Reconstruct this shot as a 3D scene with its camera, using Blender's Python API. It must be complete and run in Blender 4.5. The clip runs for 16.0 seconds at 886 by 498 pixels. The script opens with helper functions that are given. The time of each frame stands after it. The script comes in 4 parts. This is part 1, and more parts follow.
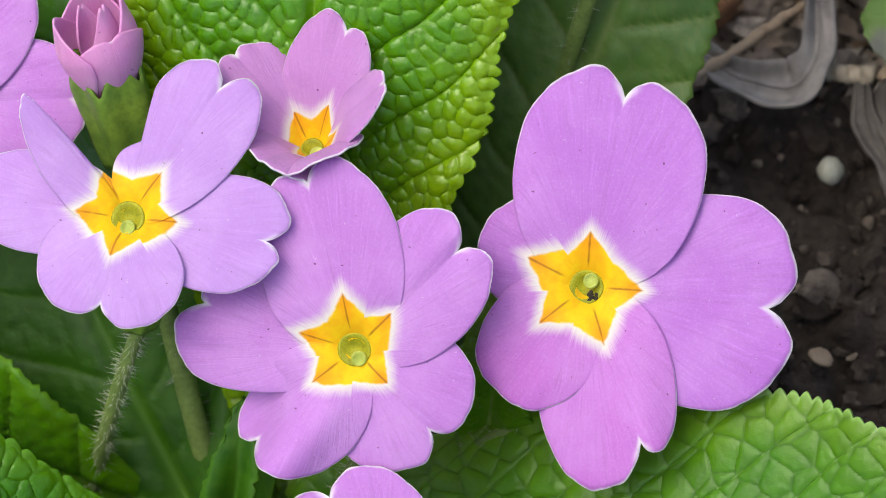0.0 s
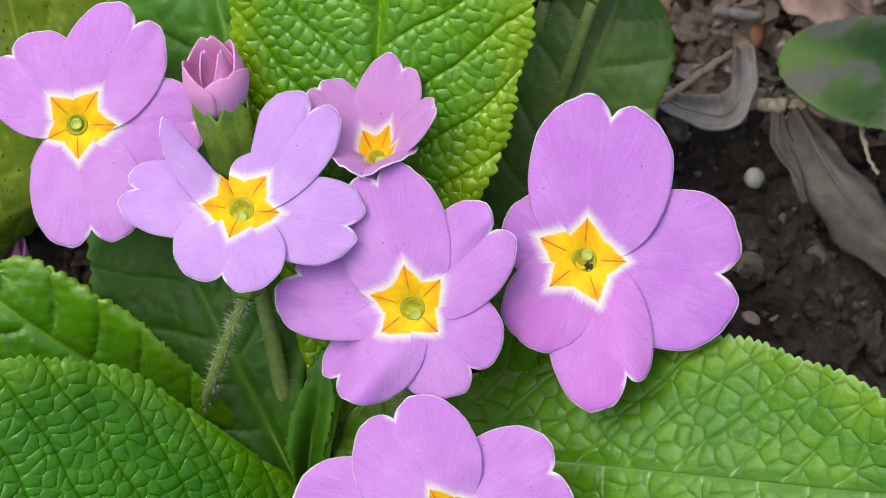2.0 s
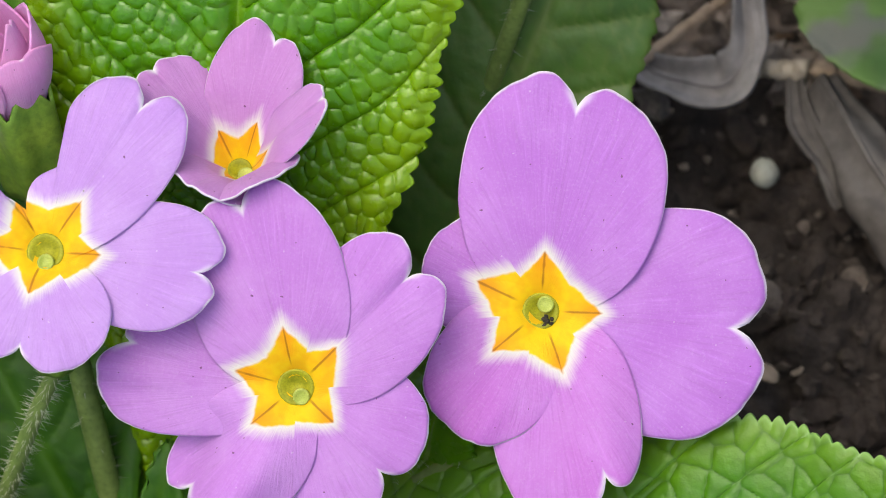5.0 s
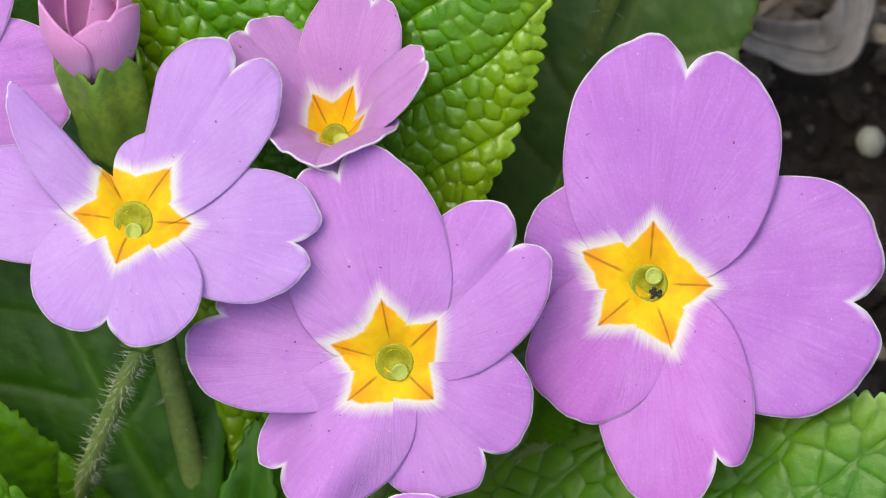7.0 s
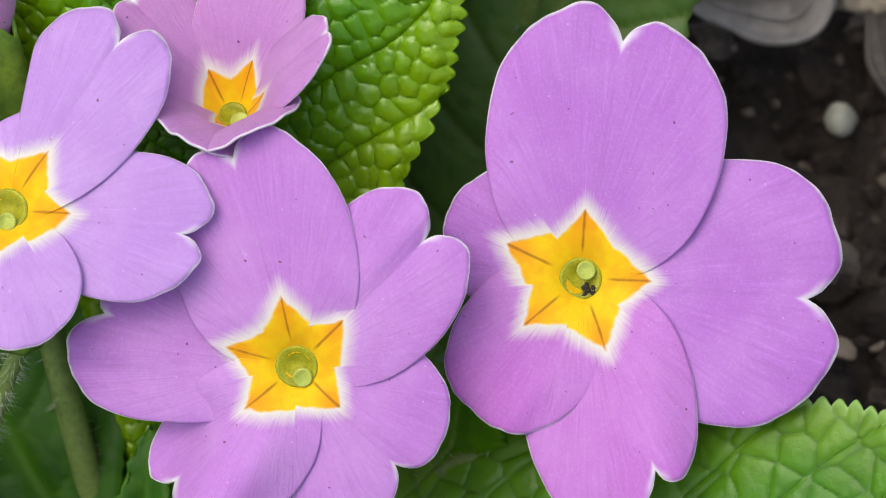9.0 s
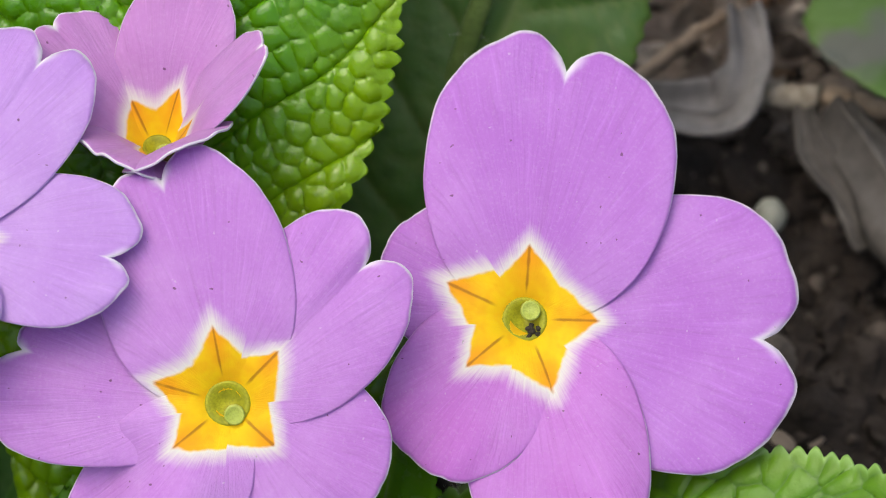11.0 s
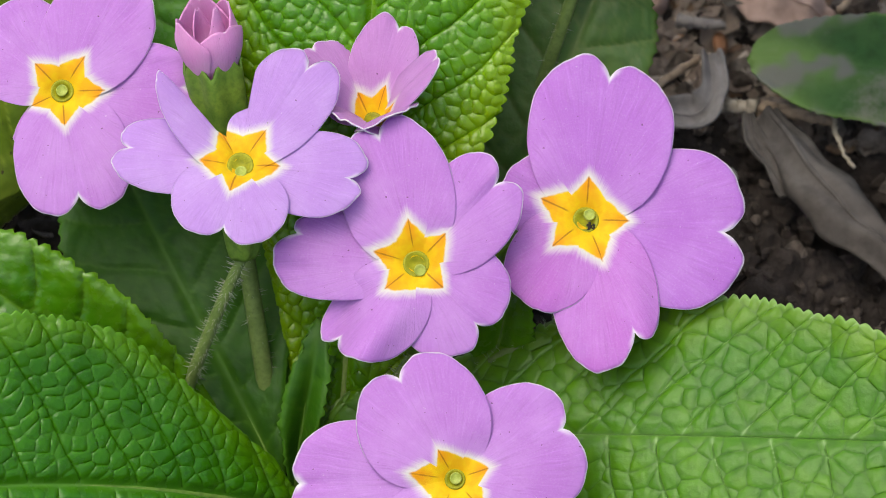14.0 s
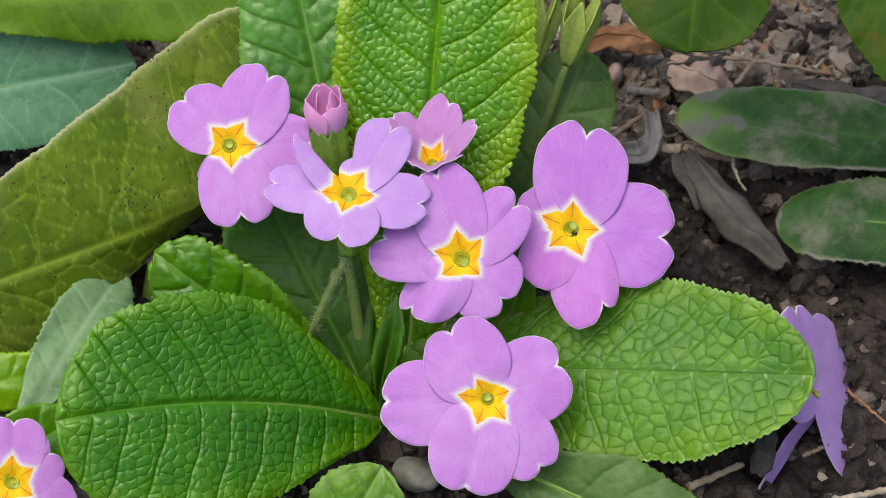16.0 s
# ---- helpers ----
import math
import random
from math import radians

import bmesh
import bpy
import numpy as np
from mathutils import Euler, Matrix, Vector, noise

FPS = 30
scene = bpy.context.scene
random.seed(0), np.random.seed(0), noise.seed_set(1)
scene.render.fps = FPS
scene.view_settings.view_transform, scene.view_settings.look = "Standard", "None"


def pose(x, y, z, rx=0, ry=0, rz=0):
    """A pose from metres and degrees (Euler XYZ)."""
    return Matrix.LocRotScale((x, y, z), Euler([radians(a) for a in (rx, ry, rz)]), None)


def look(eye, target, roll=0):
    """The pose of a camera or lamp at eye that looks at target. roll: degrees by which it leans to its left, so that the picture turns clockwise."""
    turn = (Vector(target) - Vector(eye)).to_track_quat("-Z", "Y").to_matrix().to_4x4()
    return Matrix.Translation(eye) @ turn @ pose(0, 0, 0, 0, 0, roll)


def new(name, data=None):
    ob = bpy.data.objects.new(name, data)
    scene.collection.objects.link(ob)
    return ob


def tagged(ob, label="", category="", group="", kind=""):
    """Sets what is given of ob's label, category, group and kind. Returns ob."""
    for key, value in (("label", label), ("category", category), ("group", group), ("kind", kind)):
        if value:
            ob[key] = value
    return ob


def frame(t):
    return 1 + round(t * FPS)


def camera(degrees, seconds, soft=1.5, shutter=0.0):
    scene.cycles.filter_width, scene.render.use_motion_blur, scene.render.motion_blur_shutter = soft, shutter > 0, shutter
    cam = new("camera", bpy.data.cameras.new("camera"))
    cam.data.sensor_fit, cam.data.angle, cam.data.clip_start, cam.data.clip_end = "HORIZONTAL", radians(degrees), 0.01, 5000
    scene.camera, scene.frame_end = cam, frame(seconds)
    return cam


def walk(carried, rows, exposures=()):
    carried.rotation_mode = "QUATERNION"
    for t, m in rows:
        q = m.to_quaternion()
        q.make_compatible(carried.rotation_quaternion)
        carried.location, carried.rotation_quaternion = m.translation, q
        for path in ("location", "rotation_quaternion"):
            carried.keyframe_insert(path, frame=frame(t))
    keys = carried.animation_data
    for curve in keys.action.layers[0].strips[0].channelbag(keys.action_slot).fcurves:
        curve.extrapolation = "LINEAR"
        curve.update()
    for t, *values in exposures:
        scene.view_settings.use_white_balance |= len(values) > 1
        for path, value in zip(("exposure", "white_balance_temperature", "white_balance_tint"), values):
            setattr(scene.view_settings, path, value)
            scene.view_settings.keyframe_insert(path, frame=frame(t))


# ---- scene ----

# ---------------------------------------------------------------- camera
LENS = 12.0
cam = camera(LENS, 16.0, soft=1.0)
ROWS = [
    (0, pose(0.07788, -0.13890, 0.36786, 21.459, 9.353, 6.018)),
    (0.5, pose(0.08574, -0.16605, 0.43930, 21.451, 8.403, 6.225)),
    (1, pose(0.08543, -0.19635, 0.46611, 23.287, 7.877, 5.606)),
    (1.5, pose(0.08345, -0.20138, 0.48192, 23.087, 7.485, 5.281)),
    (2, pose(0.06896, -0.19894, 0.47648, 22.956, 6.384, 4.231)),
    (2.5, pose(0.06785, -0.19111, 0.46735, 22.516, 5.734, 3.941)),
    (3, pose(0.05033, -0.18682, 0.46288, 21.997, 4.162, 2.341)),
    (3.5, pose(0.05053, -0.16884, 0.43680, 21.194, 4.378, 2.388)),
    (3.7, pose(0.05156, -0.15456, 0.40235, 21.079, 5.045, 2.523)),
    (5.8, pose(0.03366, -0.12316, 0.34102, 19.959, 4.010, 2.190)),
    (6, pose(0.03233, -0.12268, 0.33765, 20.030, 4.049, 2.094)),
    (6.5, pose(0.03269, -0.12219, 0.33374, 20.174, 4.181, 2.228)),
    (7, pose(0.03258, -0.12293, 0.33596, 20.157, 4.159, 2.330)),
    (7.5, pose(0.03237, -0.11770, 0.32070, 20.309, 4.344, 2.455)),
    (8, pose(0.03113, -0.11414, 0.31289, 20.073, 4.284, 2.338)),
    (8.5, pose(0.03513, -0.11063, 0.30883, 19.731, 4.720, 2.540)),
    (9, pose(0.04295, -0.10967, 0.30690, 19.618, 5.426, 2.753)),
    (9.2, pose(0.04144, -0.11413, 0.30655, 20.410, 4.865, 2.275)),
    (11.3, pose(0.02665, -0.14273, 0.27408, 28.760, 1.990, 0.836)),
    (11.5, pose(0.02746, -0.14065, 0.27346, 28.431, 2.347, 0.781)),
    (12, pose(0.01954, -0.14521, 0.28996, 27.694, 1.494, 0.038)),
    (12.5, pose(0.01743, -0.16743, 0.32215, 28.463, 1.430, -0.258)),
    (13, pose(0.01671, -0.18951, 0.35488, 28.972, 1.584, -0.205)),
    (13.5, pose(0.01179, -0.21753, 0.39898, 29.205, 0.896, -0.039)),
    (14, pose(0.01770, -0.26478, 0.43558, 31.429, 1.240, 0.728)),
    (14.5, pose(0.01220, -0.31677, 0.49557, 32.481, 0.643, 0.608)),
    (15, pose(0.01381, -0.33199, 0.54805, 31.166, 0.858, 0.636)),
    (15.5, pose(0.00804, -0.35735, 0.59749, 30.895, 0.600, 0.312)),
    (16, pose(0.00099, -0.38262, 0.66029, 30.104, 0.079, 0.054)),
]
walk(cam, ROWS, exposures=[(0, 0.40, 6500, 2), (6.0, 0.37, 6500, 2), (8.0, 0.27, 6500, 2), (9.2, 0.26, 6500, 2), (11.3, 0.26, 6500, 2), (16, 0.28, 6500, 2)])

# the layout grid of the flower bed: it leans back towards the garden path,
# a and b count across and down in steps of about a tenth of a millimetre
PITCH = radians(60)
RIGHT = Vector((1, 0, 0))
UP = Vector((0, math.sin(PITCH), math.cos(PITCH)))
AWAY = Vector((0, math.cos(PITCH), -math.sin(PITCH)))
STAND = AWAY * -0.764
STEPS = 784 / math.tan(radians(6))


def site(a, b, d):
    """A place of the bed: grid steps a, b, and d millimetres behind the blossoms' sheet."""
    r = 0.720 + d / 1000
    return STAND + AWAY * r + RIGHT * ((a - 784) * r / STEPS) + UP * ((441 - b) * r / STEPS)


BED = 0.006  # height of the soil at the plant


def soil_site(a, b, h=0.0):
    """A place on the soil, h millimetres above it."""
    way = AWAY + RIGHT * ((a - 784) / STEPS) + UP * ((441 - b) / STEPS)
    return STAND + way * ((BED + h / 1000 - STAND.z) / way.z)


FRAME = Matrix((RIGHT, UP, -AWAY)).transposed()  # columns: across, up, towards the path

# ---------------------------------------------------------------- light
focus = new("focus_mark")
focus.location = site(860, 400, 4)
cam.data.dof.use_dof = True
cam.data.dof.focus_object = focus
cam.data.dof.aperture_fstop = 44

world = bpy.data.worlds.new("sky")
scene.world = world
world.use_nodes = True
wn = world.node_tree.nodes
sky = wn.new("ShaderNodeTexSky")
sky.sky_type = "NISHITA"
sky.sun_disc = False
sky.sun_elevation = radians(75)
sky.sun_rotation = radians(-84)
sky.dust_density = 6.0
sky.ozone_density = 0.5
world.node_tree.links.new(sky.outputs[0], wn["Background"].inputs[0])
wn["Background"].inputs[1].default_value = 0.15
sun_data = bpy.data.lights.new("sun", "SUN")
sun_data.energy = 0.85
sun_data.angle = radians(60)
sun_data.color = (1.0, 0.96, 0.9)
sun = new("sun", sun_data)
sun.matrix_world = look((-0.40, -0.12, 1.7), (0, 0, 0))


# ---------------------------------------------------------------- materials
class Mat:
    """A node material under construction."""

    def __init__(self, name, rough=0.5, spec=0.5):
        self.m = bpy.data.materials.new(name)
        self.m.use_nodes = True
        self.t = self.m.node_tree
        self.p = self.t.nodes["Principled BSDF"]
        self.p.inputs["Roughness"].default_value = rough
        self.p.inputs["Specular IOR Level"].default_value = spec

    def node(self, kind, ins=(), **props):
        n = self.t.nodes.new(kind)
        for key, value in props.items():
            if key == "operation":
                n.operation = value
            elif key == "blend_type":
                n.blend_type = value
            elif key == "data_type":
                n.data_type = value
            elif key == "attribute_name":
                n.attribute_name = value
            elif key == "uv_map":
                n.uv_map = value
            elif key == "feature":
                n.feature = value
            elif key == "interpolation_type":
                n.interpolation_type = value
        for key, value in (ins.items() if isinstance(ins, dict) else enumerate(ins)):
            if value is None:
                continue
            if isinstance(value, bpy.types.NodeSocket):
                self.t.links.new(value, n.inputs[key])
            else:
                n.inputs[key].default_value = value
        return n

    def math(self, op, a, b=None, c=None):
        return self.node("ShaderNodeMath", (a, b, c), operation=op).outputs[0]

    def step(self, x, lo, hi):
        n = self.node("ShaderNodeMapRange", {"Value": x, "From Min": lo, "From Max": hi}, interpolation_type="SMOOTHSTEP")
        return n.outputs[0]

    def mix(self, f, a, b, how="MIX"):
        n = self.t.nodes.new("ShaderNodeMix")
        n.data_type = "RGBA"
        n.blend_type = how
        for k, v in ((0, f), (6, a), (7, b)):
            if isinstance(v, bpy.types.NodeSocket):
                self.t.links.new(v, n.inputs[k])
            else:
                n.inputs[k].default_value = v if k == 0 else (*v, 1)
        return n.outputs[2]

    def noise(self, vec, scale, detail=3.0, rough=0.55):
        return self.node("ShaderNodeTexNoise", {"Vector": vec, "Scale": scale, "Detail": detail, "Roughness": rough}).outputs[0]

    def coords(self):
        return self.node("ShaderNodeTexCoord").outputs["Object"]

    def uv(self, name):
        return self.node("ShaderNodeUVMap", uv_map=name).outputs[0]

    def attr(self, name):
        return self.node("ShaderNodeAttribute", attribute_name=name).outputs["Fac"]

    def stretch(self, vec, x, y, z):
        return self.node("ShaderNodeMapping", {"Vector": vec, "Scale": (x, y, z)}).outputs[0]

    def split(self, vec):
        return self.node("ShaderNodeSeparateXYZ", (vec,)).outputs

    def colour(self, c):
        if isinstance(c, bpy.types.NodeSocket):
            self.t.links.new(c, self.p.inputs["Base Color"])
        else:
            self.p.inputs["Base Color"].default_value = (*c, 1)
        return self

    def bump(self, h, dist, strength=1.0):
        n = self.node("ShaderNodeBump", {"Height": h, "Distance": dist, "Strength": strength})
        self.t.links.new(n.outputs[0], self.p.inputs["Normal"])
        return self

    def glow_through(self, colour, share):
        """Thin tissue: a share of the light passes through to the other side."""
        back = self.t.nodes.new("ShaderNodeBsdfTranslucent")
        self.t.links.new(colour, back.inputs["Color"])
        both = self.t.nodes.new("ShaderNodeMixShader")
        both.inputs[0].default_value = share
        self.t.links.new(self.p.outputs[0], both.inputs[1])
        self.t.links.new(back.outputs[0], both.inputs[2])
        self.t.links.new(both.outputs[0], self.t.nodes["Material Output"].inputs["Surface"])

    def rough(self, r):
        self.t.links.new(r, self.p.inputs["Roughness"])
        return self


def petal_material(name, lilac, deep):
    m = Mat(name, 0.55, 0.3)
    x, y, _ = m.split(m.uv("star"))
    ay = m.math("ABSOLUTE", y)
    s, t, _ = m.split(m.uv("sheet"))
    f, v, _ = m.split(m.uv("blade"))
    co = m.coords()
    wob = m.noise(co, 900, 2)
    blade = m.uv("blade")
    drift = m.node("ShaderNodeTexNoise", {"Vector": blade, "Scale": 4.0}).outputs["Color"]
    warp = m.node("ShaderNodeVectorMath", (m.uv("sheet"), m.node("ShaderNodeVectorMath", (drift, (0.05, 0.04, 0.0)), operation="MULTIPLY").outputs[0]), operation="ADD").outputs[0]
    fine = m.noise(m.stretch(warp, 2.0, 34, 1), 1.5, 5, 0.6)
    q = m.math("MULTIPLY_ADD", ay, 1.2, x)
    q = m.math("ADD", q, m.math("MULTIPLY_ADD", wob, 0.16, -0.08))
    patch = m.noise(co, 150, 3)
    base = m.mix(m.step(m.math("MULTIPLY_ADD", f, 0.25, patch), 0.38, 0.86), lilac, deep)
    base = m.mix(m.math("MULTIPLY", m.step(fine, 0.50, 0.74), 0.36), base, tuple(c * 0.72 for c in deep))
    base = m.mix(m.math("MULTIPLY", m.step(fine, 0.47, 0.24), 0.30), base, tuple(min(1, c * 1.3) for c in lilac))
    mid = m.math("MULTIPLY", m.step(m.math("ABSOLUTE", v), 0.03, 0.0), m.step(f, 0.75, 0.35))
    base = m.mix(m.math("MULTIPLY", mid, 0.25), base, tuple(c * 0.7 for c in deep))
    grain = m.noise(co, 4200, 2, 0.7)
    base = m.mix(m.math("MULTIPLY", m.step(grain, 0.5, 0.72), 0.09), base, tuple(c * 0.7 for c in deep))
    base = m.mix(m.math("MULTIPLY", m.step(grain, 0.5, 0.28), 0.11), base, (0.80, 0.62, 0.86))
    speck = m.step(m.noise(co, 2100, 1), 0.76, 0.82)
    base = m.mix(m.math("MULTIPLY", speck, 0.35), base, (0.85, 0.75, 0.88))
    grit = m.step(m.noise(co, 2900, 0), 0.145, 0.13)
    base = m.mix(m.math("MULTIPLY", grit, 0.75), base, (0.10, 0.03, 0.10))
    torn = m.noise(m.stretch(m.uv("sheet"), 0.4, 6, 1), 3.0, 3)
    rim = m.math("MULTIPLY", m.step(m.math("MULTIPLY_ADD", torn, 0.020, s), 0.996, 1.010), m.step(f, 0.35, 0.6))
    notch = m.math("MULTIPLY", m.step(m.math("ABSOLUTE", t), 0.075, 0.01), m.step(s, 0.93, 0.99))
    rim = m.math("MAXIMUM", rim, notch)
    base = m.mix(m.math("MULTIPLY", rim, 0.9), base, (0.93, 0.90, 0.94))
    wfine = m.math("MULTIPLY_ADD", fine, 0.30, m.math("SUBTRACT", q, 0.15))
    base = m.mix(m.step(wfine, 1.42, 0.98), base, (0.86, 0.84, 0.78))
    gold = m.mix(m.step(m.noise(co, 700, 2), 0.35, 0.7), (1.0, 0.68, 0.004), (0.96, 0.54, 0.003))
    gold = m.mix(m.math("MULTIPLY", m.math("MULTIPLY", m.step(ay, 0.28, 0.03), m.step(x, 0.40, 0.85)), 0.75), gold, (0.93, 0.36, 0.002))
    line = m.math("MULTIPLY", m.step(m.math("MULTIPLY_ADD", wob, 0.03, ay), 0.045, 0.020), m.step(x, 0.34, 0.50))
    gold = m.mix(m.math("MULTIPLY", line, 0.75), gold, (0.42, 0.13, 0.004))
    base = m.mix(m.step(q, 1.05, 0.97), base, gold)
    m.colour(base)
    m.bump(m.math("ADD", m.math("MULTIPLY", fine, 0.9), m.math("MULTIPLY", m.noise(co, 1800, 3), 0.6)), 0.00014, 0.6)
    m.p.inputs["Sheen Weight"].default_value = 0.1
    m.glow_through(base, 0.24)
    return m.m


PETAL = petal_material("petal_lilac", (0.635, 0.316, 0.775), (0.550, 0.220, 0.70))
PETAL_PALE = petal_material("petal_pale_lilac", (0.615, 0.375, 0.81), (0.540, 0.288, 0.75))
PETAL_DEEP = petal_material("petal_deep_lilac", (0.590, 0.268, 0.75), (0.500, 0.178, 0.67))
PETAL_ROSE = petal_material("petal_rosy_lilac", (0.630, 0.262, 0.74), (0.560, 0.170, 0.66))
PETAL_BUD = petal_material("petal_bud_rose", (0.92, 0.50, 0.84), (0.82, 0.34, 0.72))
PETAL_PINK = petal_material("petal_rose_lilac", (0.64, 0.33, 0.70), (0.56, 0.24, 0.62))


def leaf_material(name, base, dark, vein, rough=0.22, spots=0.0, spec=0.62, young=0.0, rust=0.0, rim=0.4, rust_tone=(0.16, 0.075, 0.012), rim_tone=None, crease=0.15):
    m = Mat(name, rough, spec)
    v = m.attr("vein")
    co = m.coords()
    patch = m.noise(co, 55, 3)
    fine = m.noise(co, 600, 3)
    c = m.mix(m.step(patch, 0.3, 0.72), dark, base)
    c = m.mix(m.math("MULTIPLY", m.step(fine, 0.4, 0.75), 0.45), c, tuple(x * 0.55 for x in dark))
    c = m.mix(m.math("MULTIPLY", m.step(m.noise(co, 260, 2), 0.48, 0.68), 0.22), c, tuple(min(1, x * k) for x, k in zip(base, (1.7, 1.3, 1.5))))
    if rust:
        c = m.mix(m.math("MULTIPLY", m.step(m.noise(co, 70 if rough > 0.52 else 130, 5, 0.7), 0.50, 0.66), rust), c, rust_tone)
    c = m.mix(m.math("MULTIPLY", m.step(m.math("ADD", m.attr("margin"), m.math("MULTIPLY_ADD", patch, 0.8, -0.4)), 0.15, 0.85), young), c, tuple(min(1, x * k) for x, k in zip(base, (2.1, 1.25, 1.0))))
    # shade in the valleys between the cells, painted as darker green
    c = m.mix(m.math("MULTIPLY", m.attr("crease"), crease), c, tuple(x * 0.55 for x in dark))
    c = m.mix(m.math("MULTIPLY", v, 0.7), c, vein)
    e = m.attr("edge")
    c = m.mix(m.math("MULTIPLY", e, 0.8 if spots else rim), c, (0.50, 0.50, 0.30) if spots else rim_tone or tuple(min(1, x * 1.35) for x in vein))
    if rim_tone:
        rot = m.math("MULTIPLY", m.step(m.noise(co, 105, 2), 0.45, 0.53), m.step(e, 0.05, 0.35))
        c = m.mix(m.math("MULTIPLY", rot, 0.85), c, (0.20, 0.182, 0.175))
    if spots:
        sp = m.node("ShaderNodeTexVoronoi", {"Vector": m.stretch(co, 1.0, 0.5, 1.0), "Scale": 1700.0}).outputs["Distance"]
        pick = m.step(m.math("MULTIPLY_ADD", m.noise(co, 60, 2), 0.5, m.math("MULTIPLY", m.noise(co, 500, 2), 0.6)), 0.57, 0.66)
        c = m.mix(m.math("MULTIPLY", m.step(m.noise(co, 38, 2), 0.45, 0.7), 0.6), c, (0.20, 0.22, 0.060))
        c = m.mix(m.math("MULTIPLY", m.math("MULTIPLY", m.step(sp, 0.34, 0.22), pick), spots), c, (0.03, 0.022, 0.012))
    m.colour(c)
    m.rough(m.node("ShaderNodeMapRange", {"Value": fine, "To Min": rough - 0.08, "To Max": rough + 0.16}).outputs[0])
    m.bump(m.math("ADD", m.math("MULTIPLY", m.noise(co, 1300, 3), 0.7), m.math("MULTIPLY", fine, 0.6)), 0.0002, 0.6)
    m.glow_through(m.mix(0.5, c, (0.30, 0.52, 0.02)), 0.05 if spots else 0.22)
    return m.m


LEAF = leaf_material("leaf_fresh_green", (0.135, 0.360, 0.003), (0.066, 0.245, 0.002), (0.220, 0.410, 0.015), young=0.75)
LEAF_LEFT = leaf_material("leaf_deep_green", (0.058, 0.235, 0.001), (0.031, 0.165, 0.001), (0.140, 0.350, 0.030), young=0.75, spec=0.5)
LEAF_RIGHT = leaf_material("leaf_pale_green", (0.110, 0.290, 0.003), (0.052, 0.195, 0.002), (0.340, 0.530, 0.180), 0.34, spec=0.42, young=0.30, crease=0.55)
LEAF_MID = leaf_material("leaf_mid_green", (0.085, 0.270, 0.003), (0.046, 0.185, 0.002), (0.160, 0.340, 0.020), young=0.30)
# the shade among the stalks is put into this leaf green as colour
LEAF_SHADE = leaf_material("leaf_painted_shade_green", (0.034, 0.125, 0.002), (0.019, 0.085, 0.001), (0.075, 0.190, 0.010), 0.45, spec=0.3)
LEAF_COOL = leaf_material("leaf_cool_green", (0.110, 0.310, 0.030), (0.066, 0.220, 0.020), (0.240, 0.440, 0.100))
# darker copy of the leaf green, with the shade low down painted in
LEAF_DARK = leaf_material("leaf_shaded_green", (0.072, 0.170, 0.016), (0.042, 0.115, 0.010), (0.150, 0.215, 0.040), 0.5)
LEAF_OLD = leaf_material("leaf_old_underside", (0.092, 0.150, 0.004), (0.054, 0.103, 0.003), (0.225, 0.310, 0.030), 0.62, 1.0, 0.15)
LEAF_HANG = leaf_material("leaf_overhang_green", (0.050, 0.110, 0.002), (0.028, 0.075, 0.002), (0.080, 0.140, 0.008), 0.55, spec=0.2, rust=0.7)
LEAF_FAR = leaf_material("leaf_far_green", (0.105, 0.215, 0.003), (0.060, 0.140, 0.002), (0.160, 0.270, 0.010), 0.5, spec=0.25)
LEAF_SOIL = leaf_material("leaf_mottled_green", (0.042, 0.125, 0.024), (0.012, 0.045, 0.008), (0.060, 0.140, 0.035), 0.55, spec=0.3, rust=0.6, rim=0.55, rust_tone=(0.24, 0.225, 0.185), rim_tone=(0.27, 0.42, 0.11))
LEAF_BLUE = leaf_material("leaf_blue_green", (0.085, 0.255, 0.115), (0.040, 0.165, 0.070), (0.240, 0.420, 0.280), 0.5)
LEAF_GREY = leaf_material("leaf_grey_green", (0.190, 0.340, 0.150), (0.130, 0.250, 0.100), (0.300, 0.450, 0.260), 0.6)


def plain_material(name, light, dark, scale, rough, bump, dist, spec=0.3):
    m = Mat(name, rough, spec)
    co = m.coords()
    n = m.noise(co, scale, 5, 0.6)
    f = m.noise(co, scale * 7, 3)
    c = m.mix(m.step(n, 0.3, 0.7), dark, light)
    c = m.mix(m.math("MULTIPLY", m.step(f, 0.35, 0.75), 0.5), c, tuple(x * 0.55 for x in dark))
    m.colour(c)
    m.bump(m.math("ADD", n, m.math("MULTIPLY", f, 0.5)), dist, bump)
    return m.m


STEM = plain_material("stem_green", (0.21, 0.29, 0.08), (0.14, 0.21, 0.05), 300, 0.55, 0.4, 0.0002)
CALYX = plain_material("calyx_green", (0.22, 0.34, 0.04), (0.12, 0.23, 0.03), 260, 0.5, 0.4, 0.0002)
HAIR = plain_material("stem_hair", (0.55, 0.58, 0.42), (0.45, 0.48, 0.33), 300, 0.6, 0.1, 0.0001)
THROAT = plain_material("throat_olive", (0.42, 0.40, 0.015), (0.27, 0.27, 0.010), 900, 0.5, 0.4, 0.0001)
STIGMA = plain_material("stigma_pale_green", (0.50, 0.55, 0.12), (0.36, 0.42, 0.06), 1500, 0.4, 0.3, 0.0001)
SOIL = plain_material("soil", (0.075, 0.060, 0.053), (0.026, 0.021, 0.019), 130, 0.92, 1.0, 0.0016, 0.15)
STRAW = plain_material("dry_stick", (0.42, 0.33, 0.25), (0.26, 0.19, 0.135), 160, 0.8, 0.5, 0.0003, 0.2)
